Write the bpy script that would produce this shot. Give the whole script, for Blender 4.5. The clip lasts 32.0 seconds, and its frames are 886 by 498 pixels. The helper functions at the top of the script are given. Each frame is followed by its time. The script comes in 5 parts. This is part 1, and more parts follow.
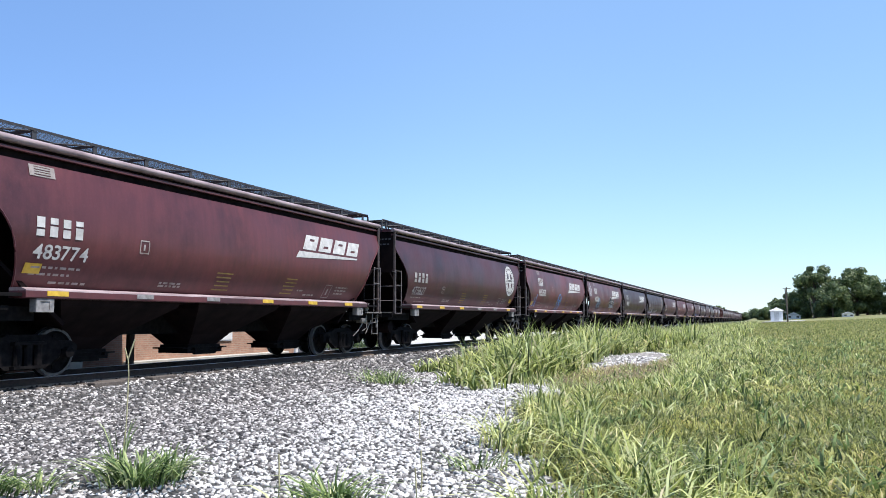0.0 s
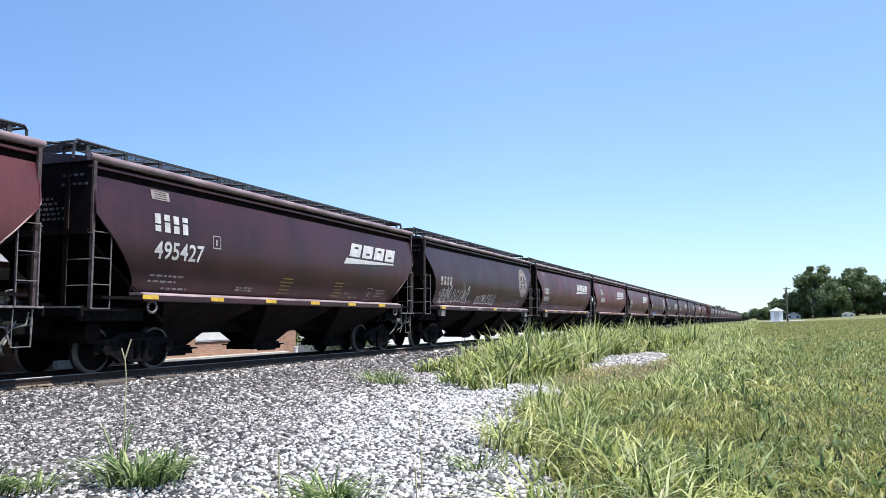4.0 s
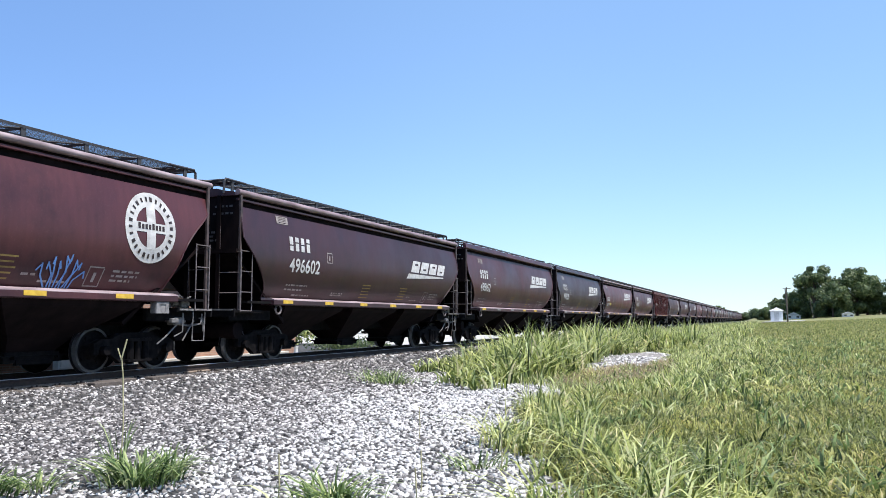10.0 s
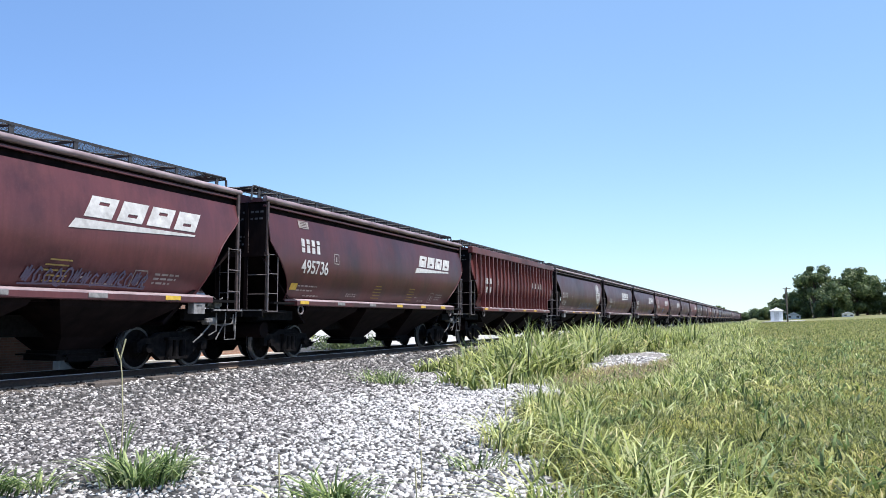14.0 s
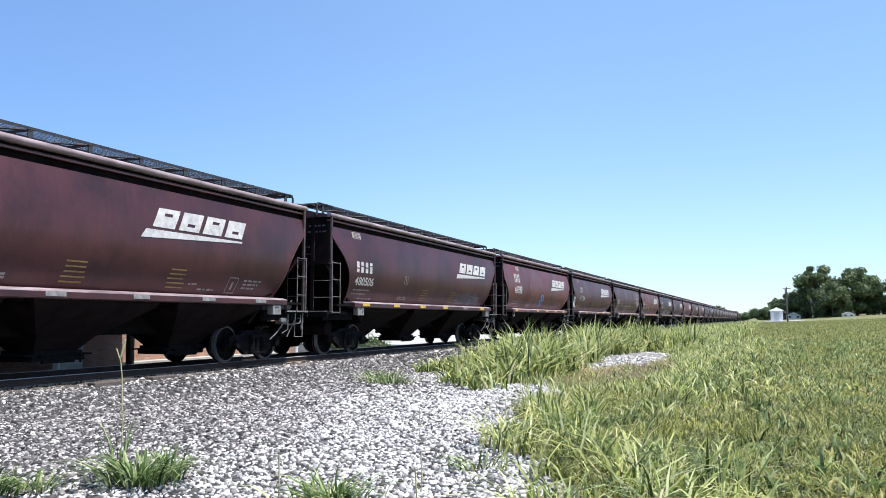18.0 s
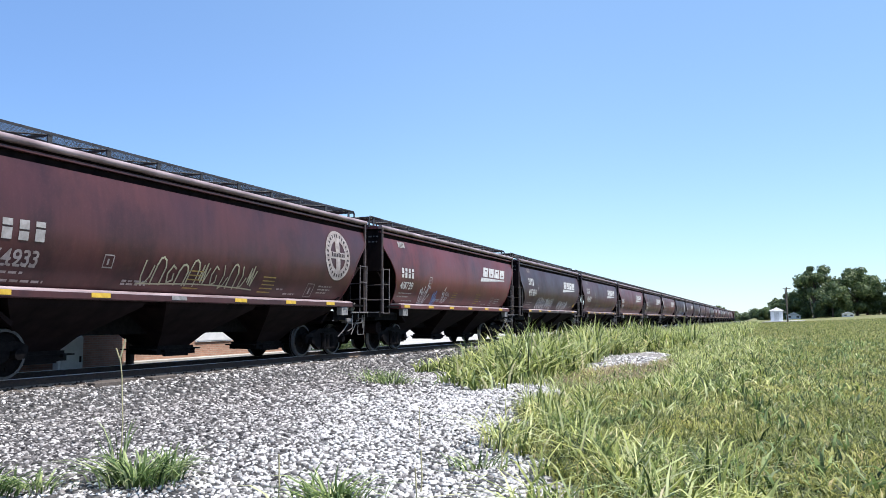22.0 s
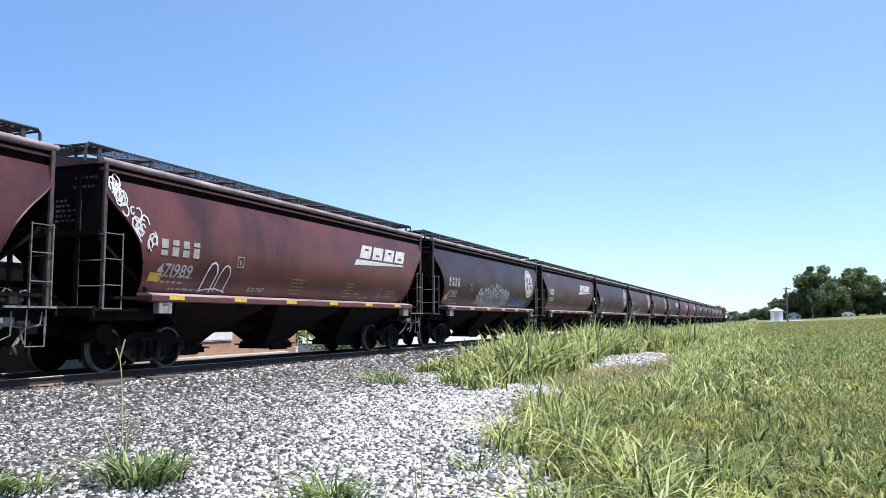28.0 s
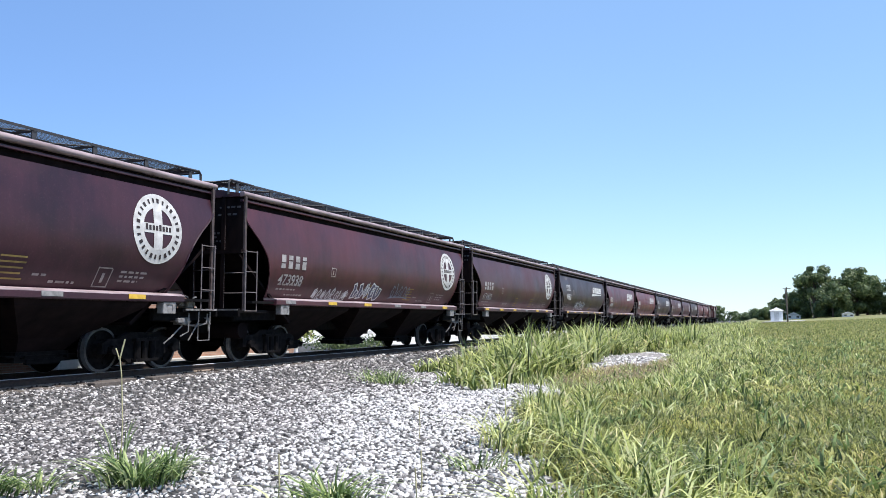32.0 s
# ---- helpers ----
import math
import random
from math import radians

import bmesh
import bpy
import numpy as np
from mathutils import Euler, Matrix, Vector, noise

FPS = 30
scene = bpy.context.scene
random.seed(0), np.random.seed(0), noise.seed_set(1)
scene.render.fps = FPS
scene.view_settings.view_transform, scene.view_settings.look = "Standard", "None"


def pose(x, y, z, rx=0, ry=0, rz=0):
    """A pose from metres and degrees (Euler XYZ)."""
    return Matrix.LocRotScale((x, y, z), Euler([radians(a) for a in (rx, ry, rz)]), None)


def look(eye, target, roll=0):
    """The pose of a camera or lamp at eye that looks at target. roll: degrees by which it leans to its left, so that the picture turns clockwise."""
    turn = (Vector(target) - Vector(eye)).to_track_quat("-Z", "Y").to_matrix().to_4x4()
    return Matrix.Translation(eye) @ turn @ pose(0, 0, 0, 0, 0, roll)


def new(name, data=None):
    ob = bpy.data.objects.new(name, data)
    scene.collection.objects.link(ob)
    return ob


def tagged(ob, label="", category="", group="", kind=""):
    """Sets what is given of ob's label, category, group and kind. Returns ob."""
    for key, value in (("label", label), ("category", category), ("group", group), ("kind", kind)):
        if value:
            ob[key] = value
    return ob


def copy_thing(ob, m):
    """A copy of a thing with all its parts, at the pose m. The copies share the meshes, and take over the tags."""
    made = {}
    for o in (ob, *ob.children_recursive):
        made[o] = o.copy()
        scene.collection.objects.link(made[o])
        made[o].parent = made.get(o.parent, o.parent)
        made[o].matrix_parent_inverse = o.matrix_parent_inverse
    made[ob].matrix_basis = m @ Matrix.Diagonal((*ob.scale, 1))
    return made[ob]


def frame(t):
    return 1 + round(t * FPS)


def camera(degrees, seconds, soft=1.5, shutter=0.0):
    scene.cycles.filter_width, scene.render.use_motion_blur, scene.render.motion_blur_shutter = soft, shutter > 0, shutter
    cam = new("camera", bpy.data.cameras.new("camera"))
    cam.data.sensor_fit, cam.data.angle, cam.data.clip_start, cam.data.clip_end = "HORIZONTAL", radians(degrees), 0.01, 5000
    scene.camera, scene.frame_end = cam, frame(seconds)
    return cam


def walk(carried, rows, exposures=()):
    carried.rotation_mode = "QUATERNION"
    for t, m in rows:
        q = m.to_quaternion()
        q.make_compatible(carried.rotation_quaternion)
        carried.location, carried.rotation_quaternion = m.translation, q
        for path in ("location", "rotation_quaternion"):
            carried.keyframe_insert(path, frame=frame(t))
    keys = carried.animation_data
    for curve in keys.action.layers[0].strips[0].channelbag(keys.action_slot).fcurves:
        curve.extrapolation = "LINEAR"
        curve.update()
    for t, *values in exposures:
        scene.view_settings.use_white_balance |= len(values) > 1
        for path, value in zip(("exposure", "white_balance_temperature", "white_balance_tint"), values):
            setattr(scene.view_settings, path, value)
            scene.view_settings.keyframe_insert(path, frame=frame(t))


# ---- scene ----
cam = camera(57.6, 32.0, soft=0.85)
EYE_Z = 1.08
walk(cam, [(0.0, pose(0, 0, EYE_Z, 94.97, 0, 21.6)), (32.0, pose(0, 0, EYE_Z, 94.97, 0, 21.6))])

# ---- light ----
SUN_ELEV, SUN_AZ = radians(64), radians(98)      # azimuth from +y (along the track) towards +x
world = bpy.data.worlds.new("world")
scene.world = world
world.use_nodes = True
wn = world.node_tree.nodes
sky = wn.new("ShaderNodeTexSky")
sky.sky_type = "NISHITA"
sky.sun_disc = False
sky.sun_elevation, sky.sun_rotation = SUN_ELEV, SUN_AZ
sky.altitude, sky.air_density, sky.dust_density, sky.ozone_density = 100, 1.0, 0.1, 4.0
wn["Background"].inputs["Strength"].default_value = 0.15
tint = wn.new("ShaderNodeHueSaturation")
tint.inputs["Saturation"].default_value = 1.11
tint.inputs["Hue"].default_value = 0.508
haze = wn.new("ShaderNodeMix")
haze.data_type = "RGBA"
haze.inputs[7].default_value = (1.8, 2.8, 4.15, 1)
world.node_tree.links.new(sky.outputs[0], haze.inputs[6])
world.node_tree.links.new(haze.outputs[2], tint.inputs["Color"])
# the sky brightens and pales towards the sun's side
side_co = wn.new("ShaderNodeTexCoord")
side_xyz = wn.new("ShaderNodeSeparateXYZ")
side_map = wn.new("ShaderNodeMapRange")
side_map.interpolation_type = "SMOOTHSTEP"
side_map.inputs["From Min"].default_value, side_map.inputs["From Max"].default_value = -0.88, -0.2
side_mix = wn.new("ShaderNodeMix")
side_mix.data_type = "RGBA"
side_mix.inputs[6].default_value, side_mix.inputs[7].default_value = (0.77, 0.84, 0.93, 1), (1.1, 1.105, 1.06, 1)
side_mul = wn.new("ShaderNodeMix")
side_mul.data_type, side_mul.blend_type = "RGBA", "MULTIPLY"
side_mul.inputs[0].default_value = 1.0
world.node_tree.links.new(side_co.outputs["Generated"], side_xyz.inputs[0])
world.node_tree.links.new(side_xyz.outputs["X"], side_map.inputs["Value"])
# the haze thickens towards the horizon
low_map = wn.new("ShaderNodeMapRange")
low_map.interpolation_type = "SMOOTHSTEP"
for key, value in (("From Min", 0.0), ("From Max", 0.16), ("To Min", 0.6), ("To Max", 0.45)):
    low_map.inputs[key].default_value = value
world.node_tree.links.new(side_xyz.outputs["Z"], low_map.inputs["Value"])
world.node_tree.links.new(low_map.outputs[0], haze.inputs[0])
world.node_tree.links.new(side_map.outputs[0], side_mix.inputs[0])
world.node_tree.links.new(tint.outputs[0], side_mul.inputs[6])
world.node_tree.links.new(side_mix.outputs[2], side_mul.inputs[7])
world.node_tree.links.new(side_mul.outputs[2], wn["Background"].inputs["Color"])
sun = new("sun", bpy.data.lights.new("sun", "SUN"))
sun.data.energy, sun.data.angle, sun.data.color = 4.8, radians(0.53), (1.0, 0.965, 0.915)
SUN_WAY = Vector((math.sin(SUN_AZ) * math.cos(SUN_ELEV), math.cos(SUN_AZ) * math.cos(SUN_ELEV), math.sin(SUN_ELEV)))
sun.matrix_world = look(SUN_WAY * 50, (0, 0, 0))
scene.view_settings.exposure = 0.6

# ---- materials ----


def material(name, rough=0.6, metal=0.0):
    m = bpy.data.materials.new(name)
    m.use_nodes = True
    b = m.node_tree.nodes["Principled BSDF"]
    b.inputs["Roughness"].default_value = rough
    b.inputs["Metallic"].default_value = metal
    return m, m.node_tree.nodes, m.node_tree.links, b


def noise_of(nodes, links, scale, detail=6, coords="Object", squash=(1, 1, 1), rough=0.6):
    tc = nodes.new("ShaderNodeTexCoord")
    mp = nodes.new("ShaderNodeMapping")
    mp.inputs["Scale"].default_value = squash
    n = nodes.new("ShaderNodeTexNoise")
    n.inputs["Scale"].default_value = scale
    n.inputs["Detail"].default_value = detail
    n.inputs["Roughness"].default_value = rough
    links.new(tc.outputs[coords], mp.inputs["Vector"])
    links.new(mp.outputs[0], n.inputs["Vector"])
    return n.outputs["Fac"]


def ramp(nodes, links, fac, stops):
    r = nodes.new("ShaderNodeValToRGB")
    while len(r.color_ramp.elements) < len(stops):
        r.color_ramp.elements.new(0.5)
    for e, (p, c) in zip(r.color_ramp.elements, stops):
        e.position, e.color = p, (*c, 1)
    links.new(fac, r.inputs[0])
    return r.outputs[0]


def mix(nodes, links, kind, fac, a, b):
    m = nodes.new("ShaderNodeMix")
    m.data_type, m.blend_type = "RGBA", kind
    for sock, v in ((m.inputs[0], fac), (m.inputs[6], a), (m.inputs[7], b)):
        if isinstance(v, (int, float)):
            sock.default_value = v
        elif isinstance(v, tuple):
            sock.default_value = (*v, 1)
        else:
            links.new(v, sock)
    return m.outputs[2]


def bump(nodes, links, b, height, strength, distance):
    n = nodes.new("ShaderNodeBump")
    n.inputs["Strength"].default_value, n.inputs["Distance"].default_value = strength, distance
    links.new(height, n.inputs["Height"])
    links.new(n.outputs[0], b.inputs["Normal"])


def grainy(name, lo, hi, scale, rough=0.7, metal=0.0, detail=6, bumpy=0.0, coords="Object", squash=(1, 1, 1), band=(0.3, 0.7), gloss=0.5):
    """A two-tone surface with grain and relief."""
    m, n, l, b = material(name, rough, metal)
    b.inputs["Specular IOR Level"].default_value = gloss
    f1 = noise_of(n, l, scale, detail, coords, squash)
    f2 = noise_of(n, l, scale * 0.13, 3, coords)
    c = ramp(n, l, f1, [(band[0], lo), (band[1], hi)])
    shade = ramp(n, l, f2, [(0.3, (0.78, 0.78, 0.78)), (0.7, (1.0, 1.0, 1.0))])
    l.new(mix(n, l, "MULTIPLY", 1.0, c, shade), b.inputs["Base Color"])
    if bumpy:
        bump(n, l, b, f1, bumpy, 0.02)
    return m


def car_paint():
    """Oxide paint in the colour of the object, with dust, streaks and rust freckles."""
    m, n, l, b = material("oxide paint", 0.42)
    b.inputs["Specular IOR Level"].default_value = 0.42
    info = n.new("ShaderNodeObjectInfo")

    def stain(scale, detail, squash, rough=0.6):
        tc, mp = n.new("ShaderNodeTexCoord"), n.new("ShaderNodeMapping")
        mp.inputs["Scale"].default_value = squash
        far = n.new("ShaderNodeVectorMath")
        far.operation = "MULTIPLY_ADD"
        far.inputs[1].default_value = (37.0, 91.0, 53.0)
        l.new(info.outputs["Random"], far.inputs[0])
        l.new(tc.outputs["Object"], far.inputs[2])
        l.new(far.outputs[0], mp.inputs["Vector"])
        t = n.new("ShaderNodeTexNoise")
        t.inputs["Scale"].default_value, t.inputs["Detail"].default_value, t.inputs["Roughness"].default_value = scale, detail, rough
        l.new(mp.outputs[0], t.inputs["Vector"])
        return t.outputs["Fac"]
    streak = stain(2.2, 6, (3.0, 3.0, 0.25))
    blotch = stain(0.7, 5, (1, 1, 1))
    soot = stain(0.45, 7, (1, 1, 0.8), 0.68)
    grit = stain(26, 8, (1, 1, 1))
    c = mix(n, l, "MULTIPLY", 1.0, info.outputs["Color"], ramp(n, l, streak, [(0.3, (0.82, 0.82, 0.84)), (0.68, (1.08, 1.07, 1.07))]))
    c = mix(n, l, "MULTIPLY", 1.0, c, ramp(n, l, blotch, [(0.3, (0.8, 0.82, 0.86)), (0.7, (1.12, 1.08, 1.06))]))
    c = mix(n, l, "MULTIPLY", 1.0, c, ramp(n, l, soot, [(0.36, (0.5, 0.54, 0.6)), (0.52, (1.0, 1.0, 1.0)), (0.66, (1.12, 1.08, 1.08))]))
    dust = ramp(n, l, grit, [(0.55, (0, 0, 0)), (0.8, (0.22, 0.22, 0.22))])
    c = mix(n, l, "MIX", dust, c, (0.15, 0.08, 0.085))
    l.new(c, b.inputs["Base Color"])
    l.new(ramp(n, l, blotch, [(0.3, (0.36, 0.36, 0.36)), (0.7, (0.5, 0.5, 0.5))]), b.inputs["Roughness"])
    bump(n, l, b, blotch, 0.15, 0.03)
    return m


PAINT = car_paint()
IRON = grainy("dusty black iron", (0.004, 0.004, 0.005), (0.015, 0.013, 0.013), 9, 0.85, bumpy=0.2, gloss=0.06)
CAST = grainy("cast steel", (0.003, 0.003, 0.004), (0.016, 0.014, 0.014), 7, 0.75, bumpy=0.3, gloss=0.03)
GALV = grainy("dull steel grating", (0.05, 0.05, 0.053), (0.13, 0.13, 0.135), 14, 0.55, 0.2)
DARKSTEEL = grainy("dark weathered steel", (0.025, 0.025, 0.03), (0.06, 0.058, 0.062), 10, 0.6, 0.2)
RUNG = grainy("worn pale rung", (0.07, 0.055, 0.055), (0.25, 0.21, 0.21), 12, 0.5)
DUSTROD = grainy("dust-covered iron", (0.06, 0.055, 0.055), (0.32, 0.3, 0.29), 8, 0.7)
# dust tan, with the sunlit line below the rail put into the colour
FOOT = grainy("dust-covered rail foot", (0.12, 0.085, 0.06), (0.34, 0.26, 0.2), 9, 0.85)
POSTPAINT = grainy("dust-browned post paint", (0.035, 0.022, 0.022), (0.11, 0.075, 0.07), 6, 0.6)
PLATE = grainy("pale stencil plate", (0.14, 0.13, 0.13), (0.34, 0.32, 0.31), 8, 0.6)
WHITE = grainy("chalked white lettering", (0.4, 0.38, 0.37), (0.68, 0.66, 0.64), 5, 0.6)
OLDINK = grainy("chalky grey lettering", (0.24, 0.22, 0.21), (0.46, 0.43, 0.42), 5, 0.7)
FADED = grainy("faded lettering", (0.2, 0.16, 0.15), (0.42, 0.37, 0.35), 5, 0.7)
YELLOW = grainy("yellow reflector", (0.55, 0.32, 0.03), (0.75, 0.5, 0.06), 9, 0.45)
DARKPAINT = grainy("dark brown paint", (0.02, 0.012, 0.013), (0.035, 0.02, 0.02), 6, 0.6)
TREAD = grainy("polished steel", (0.3, 0.3, 0.31), (0.5, 0.49, 0.49), 20, 0.35, 0.8)
RIM = grainy("worn steel rim", (0.03, 0.029, 0.03), (0.09, 0.085, 0.085), 9, 0.5, 0.3)
RUNTOP = grainy("worn rail head", (0.5, 0.51, 0.54), (0.72, 0.73, 0.76), 20, 0.45, 0.4)
RAILSIDE = grainy("rusted rail steel", (0.018, 0.012, 0.01), (0.05, 0.03, 0.022), 14, 0.85, bumpy=0.2)
TIE = grainy("weathered timber", (0.05, 0.04, 0.035), (0.16, 0.13, 0.11), 6, 0.9, squash=(0.4, 6, 6), bumpy=0.4)
# shade of ends and underside is put into this dark, grimy paint
GRIME_SHADE = grainy("grime-blackened oxide paint", (0.004, 0.003, 0.004), (0.018, 0.011, 0.011), 3, 0.85, squash=(1, 1, 0.4), gloss=0.05)
# dust, with the sun's highlight on eaves and ledges put into the colour
SUNDUST = grainy("dust-covered oxide paint", (0.17, 0.115, 0.12), (0.46, 0.36, 0.37), 4, 0.45, squash=(1, 0.3, 1))

# outer hopper faces: shade in the colour, weaker than on the ends
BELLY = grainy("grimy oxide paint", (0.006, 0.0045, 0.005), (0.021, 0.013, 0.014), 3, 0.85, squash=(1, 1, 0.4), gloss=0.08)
# straight-cut eaves: a weaker painted highlight over the dust tone
HALFSUNDUST = grainy("lightly dusted oxide paint", (0.15, 0.09, 0.095), (0.38, 0.28, 0.29), 4, 0.4, squash=(1, 0.3, 1))


def stone_material(name, stops):
    m, n, l, b = material(name, 0.85)
    b.inputs["Specular IOR Level"].default_value = 0.3
    geo = n.new("ShaderNodeNewGeometry")
    c = ramp(n, l, geo.outputs["Random Per Island"], stops)
    f = noise_of(n, l, 30, 6)
    c = mix(n, l, "MULTIPLY", 1.0, c, ramp(n, l, f, [(0.3, (0.7, 0.68, 0.68)), (0.7, (1.1, 1.1, 1.1))]))
    l.new(c, b.inputs["Base Color"])
    bump(n, l, b, f, 0.4, 0.01)
    return m


STONE = stone_material("pale gravel stone", [(0.0, (0.035, 0.033, 0.033)), (0.2, (0.17, 0.16, 0.155)), (0.5, (0.52, 0.5, 0.48)), (1.0, (0.82, 0.8, 0.77))])
BALLAST = stone_material("grey ballast stone", [(0.0, (0.03, 0.028, 0.03)), (0.35, (0.1, 0.092, 0.09)), (0.7, (0.29, 0.27, 0.26)), (1.0, (0.72, 0.68, 0.65))])


def leaf_material(name, stops, rough=0.5):
    m, n, l, b = material(name, rough)
    geo = n.new("ShaderNodeNewGeometry")
    c = ramp(n, l, geo.outputs["Random Per Island"], stops)
    c = mix(n, l, "MULTIPLY", 1.0, c, ramp(n, l, noise_of(n, l, 1.1, 5), [(0.34, (0.62, 0.7, 0.6)), (0.5, (1.0, 1.0, 1.0)), (0.66, (1.25, 1.18, 1.05))]))
    l.new(c, b.inputs["Base Color"])
    b.inputs["Subsurface Weight"].default_value = 0.0
    tr = n.new("ShaderNodeBsdfTranslucent")
    l.new(c, tr.inputs["Color"])
    ms = n.new("ShaderNodeMixShader")
    ms.inputs[0].default_value = 0.48
    out = n["Material Output"]
    l.new(b.outputs[0], ms.inputs[1])
    l.new(tr.outputs[0], ms.inputs[2])
    l.new(ms.outputs[0], out.inputs["Surface"])
    return m


WEED = leaf_material("tall grass blade", [(0.0, (0.02, 0.042, 0.01)), (0.3, (0.15, 0.2, 0.052)), (0.6, (0.5, 0.53, 0.17)), (0.88, (0.76, 0.79, 0.42)), (1.0, (0.66, 0.56, 0.36))])
FIELD = leaf_material("field grass blade", [(0.0, (0.03, 0.046, 0.014)), (0.4, (0.175, 0.2, 0.055)), (0.75, (0.43, 0.43, 0.14)), (0.9, (0.54, 0.53, 0.22)), (1.0, (0.5, 0.41, 0.22))])
FOLIAGE = leaf_material("tree leaf", [(0.0, (0.05, 0.08, 0.04)), (0.5, (0.105, 0.155, 0.062)), (1.0, (0.22, 0.27, 0.125))])
CLUMP = leaf_material("dark green grass blade", [(0.0, (0.03, 0.055, 0.018)), (0.5, (0.12, 0.19, 0.055)), (0.8, (0.4, 0.5, 0.2)), (1.0, (0.62, 0.64, 0.38))])
FARFIELD = leaf_material("sun-dried field grass", [(0.0, (0.05, 0.07, 0.02)), (0.45, (0.22, 0.255, 0.07)), (0.8, (0.4, 0.4, 0.15)), (1.0, (0.5, 0.42, 0.22))])
DRYWEED = leaf_material("dry reddish weed", [(0.0, (0.16, 0.11, 0.06)), (0.5, (0.36, 0.26, 0.17)), (1.0, (0.56, 0.46, 0.32))])
BARK = grainy("bark", (0.05, 0.04, 0.03), (0.14, 0.11, 0.09), 5, 0.9, squash=(3, 3, 0.5), bumpy=0.5)

# ---- mesh helpers ----


def mesh_of(name, bm, mats, smooth=None):
    me = bpy.data.meshes.new(name)
    bm.normal_update()
    bm.to_mesh(me)
    bm.free()
    for m in (mats if isinstance(mats, (list, tuple)) else [mats]):
        me.materials.append(m)
    if smooth:
        me.polygons.foreach_set("use_smooth", [True] * len(me.polygons))
        me.set_sharp_from_angle(angle=radians(smooth))
    return me


def part(name, bm, mats, parent, label="", smooth=None, at=None):
    ob = new(name, mesh_of(name, bm, mats, smooth))
    ob.parent = parent
    if at:
        ob.location = at
    if label:
        ob["label"] = label
    return ob


def again(ob, parent, at, turn=0.0):
    """The same part once more, on the same mesh."""
    o = new(ob.name.split(".")[0], ob.data)
    o.parent, o.location, o.rotation_euler = parent, at, (0, 0, radians(turn))
    if "label" in ob:
        o["label"] = ob["label"]
    return o


def empty(name, label, category, group="", kind="", at=(0, 0, 0)):
    e = new(name)
    e.location = at
    return tagged(e, label, category, group, kind)


def box(bm, x0, x1, y0, y1, z0, z1, bevel=0.0):
    r = bmesh.ops.create_cube(bm, size=1.0, matrix=Matrix.LocRotScale(((x0 + x1) / 2, (y0 + y1) / 2, (z0 + z1) / 2), None, (x1 - x0, y1 - y0, z1 - z0)))
    if bevel:
        es = list({e for v in r["verts"] for e in v.link_edges})
        bmesh.ops.bevel(bm, geom=es, offset=bevel, segments=1, affect="EDGES")
    return bm


def bx(*a, bevel=0.0):
    return box(bmesh.new(), *a, bevel=bevel)


def prism(bm, pts, lo, hi, axis="x"):
    """A polygon (two coordinates a point) drawn out along an axis."""
    def put(p, h):
        return {"x": (h, p[0], p[1]), "y": (p[0], h, p[1]), "z": (p[0], p[1], h)}[axis]
    a = [bm.verts.new(put(p, lo)) for p in pts]
    b = [bm.verts.new(put(p, hi)) for p in pts]
    n = len(pts)
    fs = [bm.faces.new(a[::-1]), bm.faces.new(b)]
    for i in range(n):
        fs.append(bm.faces.new((a[i], a[(i + 1) % n], b[(i + 1) % n], b[i])))
    bmesh.ops.recalc_face_normals(bm, faces=fs)
    return bm


def tube(bm, path, r, n=6, closed_ends=True):
    """A round bar along a line of points."""
    path = [Vector(p) for p in path]
    rings = []
    for i, p in enumerate(path):
        d = (path[min(i + 1, len(path) - 1)] - path[max(i - 1, 0)]).normalized()
        u = d.cross(Vector((0, 0, 1)) if abs(d.z) < 0.9 else Vector((1, 0, 0))).normalized()
        w = d.cross(u)
        rings.append([bm.verts.new(p + (u * math.cos(k * math.tau / n) + w * math.sin(k * math.tau / n)) * r) for k in range(n)])
    fs = []
    for a, b in zip(rings, rings[1:]):
        for k in range(n):
            fs.append(bm.faces.new((a[k], a[(k + 1) % n], b[(k + 1) % n], b[k])))
    if closed_ends:
        fs += [bm.faces.new(rings[0][::-1]), bm.faces.new(rings[-1])]
    bmesh.ops.recalc_face_normals(bm, faces=fs)
    return bm


def loft(bm, sections, cap=True):
    """Skin over rings with equal counts of points."""
    rings = [[bm.verts.new(p) for p in s] for s in sections]
    n = len(rings[0])
    fs = []
    for a, b in zip(rings, rings[1:]):
        for k in range(n):
            fs.append(bm.faces.new((a[k], a[(k + 1) % n], b[(k + 1) % n], b[k])))
    if cap:
        fs += [bm.faces.new(rings[0][::-1]), bm.faces.new(rings[-1])]
    bmesh.ops.recalc_face_normals(bm, faces=fs)
    return bm


def soup(name, verts, faces, mats, loop=3):
    """A mesh from arrays: verts (n, 3), faces (m, loop)."""
    me = bpy.data.meshes.new(name)
    verts, faces = np.asarray(verts, np.float32), np.asarray(faces, np.int32)
    me.vertices.add(len(verts))
    me.vertices.foreach_set("co", verts.ravel())
    me.loops.add(faces.size)
    me.loops.foreach_set("vertex_index", faces.ravel())
    me.polygons.add(len(faces))
    me.polygons.foreach_set("loop_start", np.arange(len(faces), dtype=np.int32) * loop)
    me.polygons.foreach_set("loop_total", np.full(len(faces), loop, np.int32))
    me.update(calc_edges=True)
    me.materials.append(mats)
    return new(name, me)


rng = np.random.default_rng(7)

# ---- the ground ----
TRACK_X = -13.36
BED = -0.17           # top of the ties


def ease(a, b, v):
    t = np.clip((v - a) / (b - a), 0, 1)
    return t * t * (3 - 2 * t)


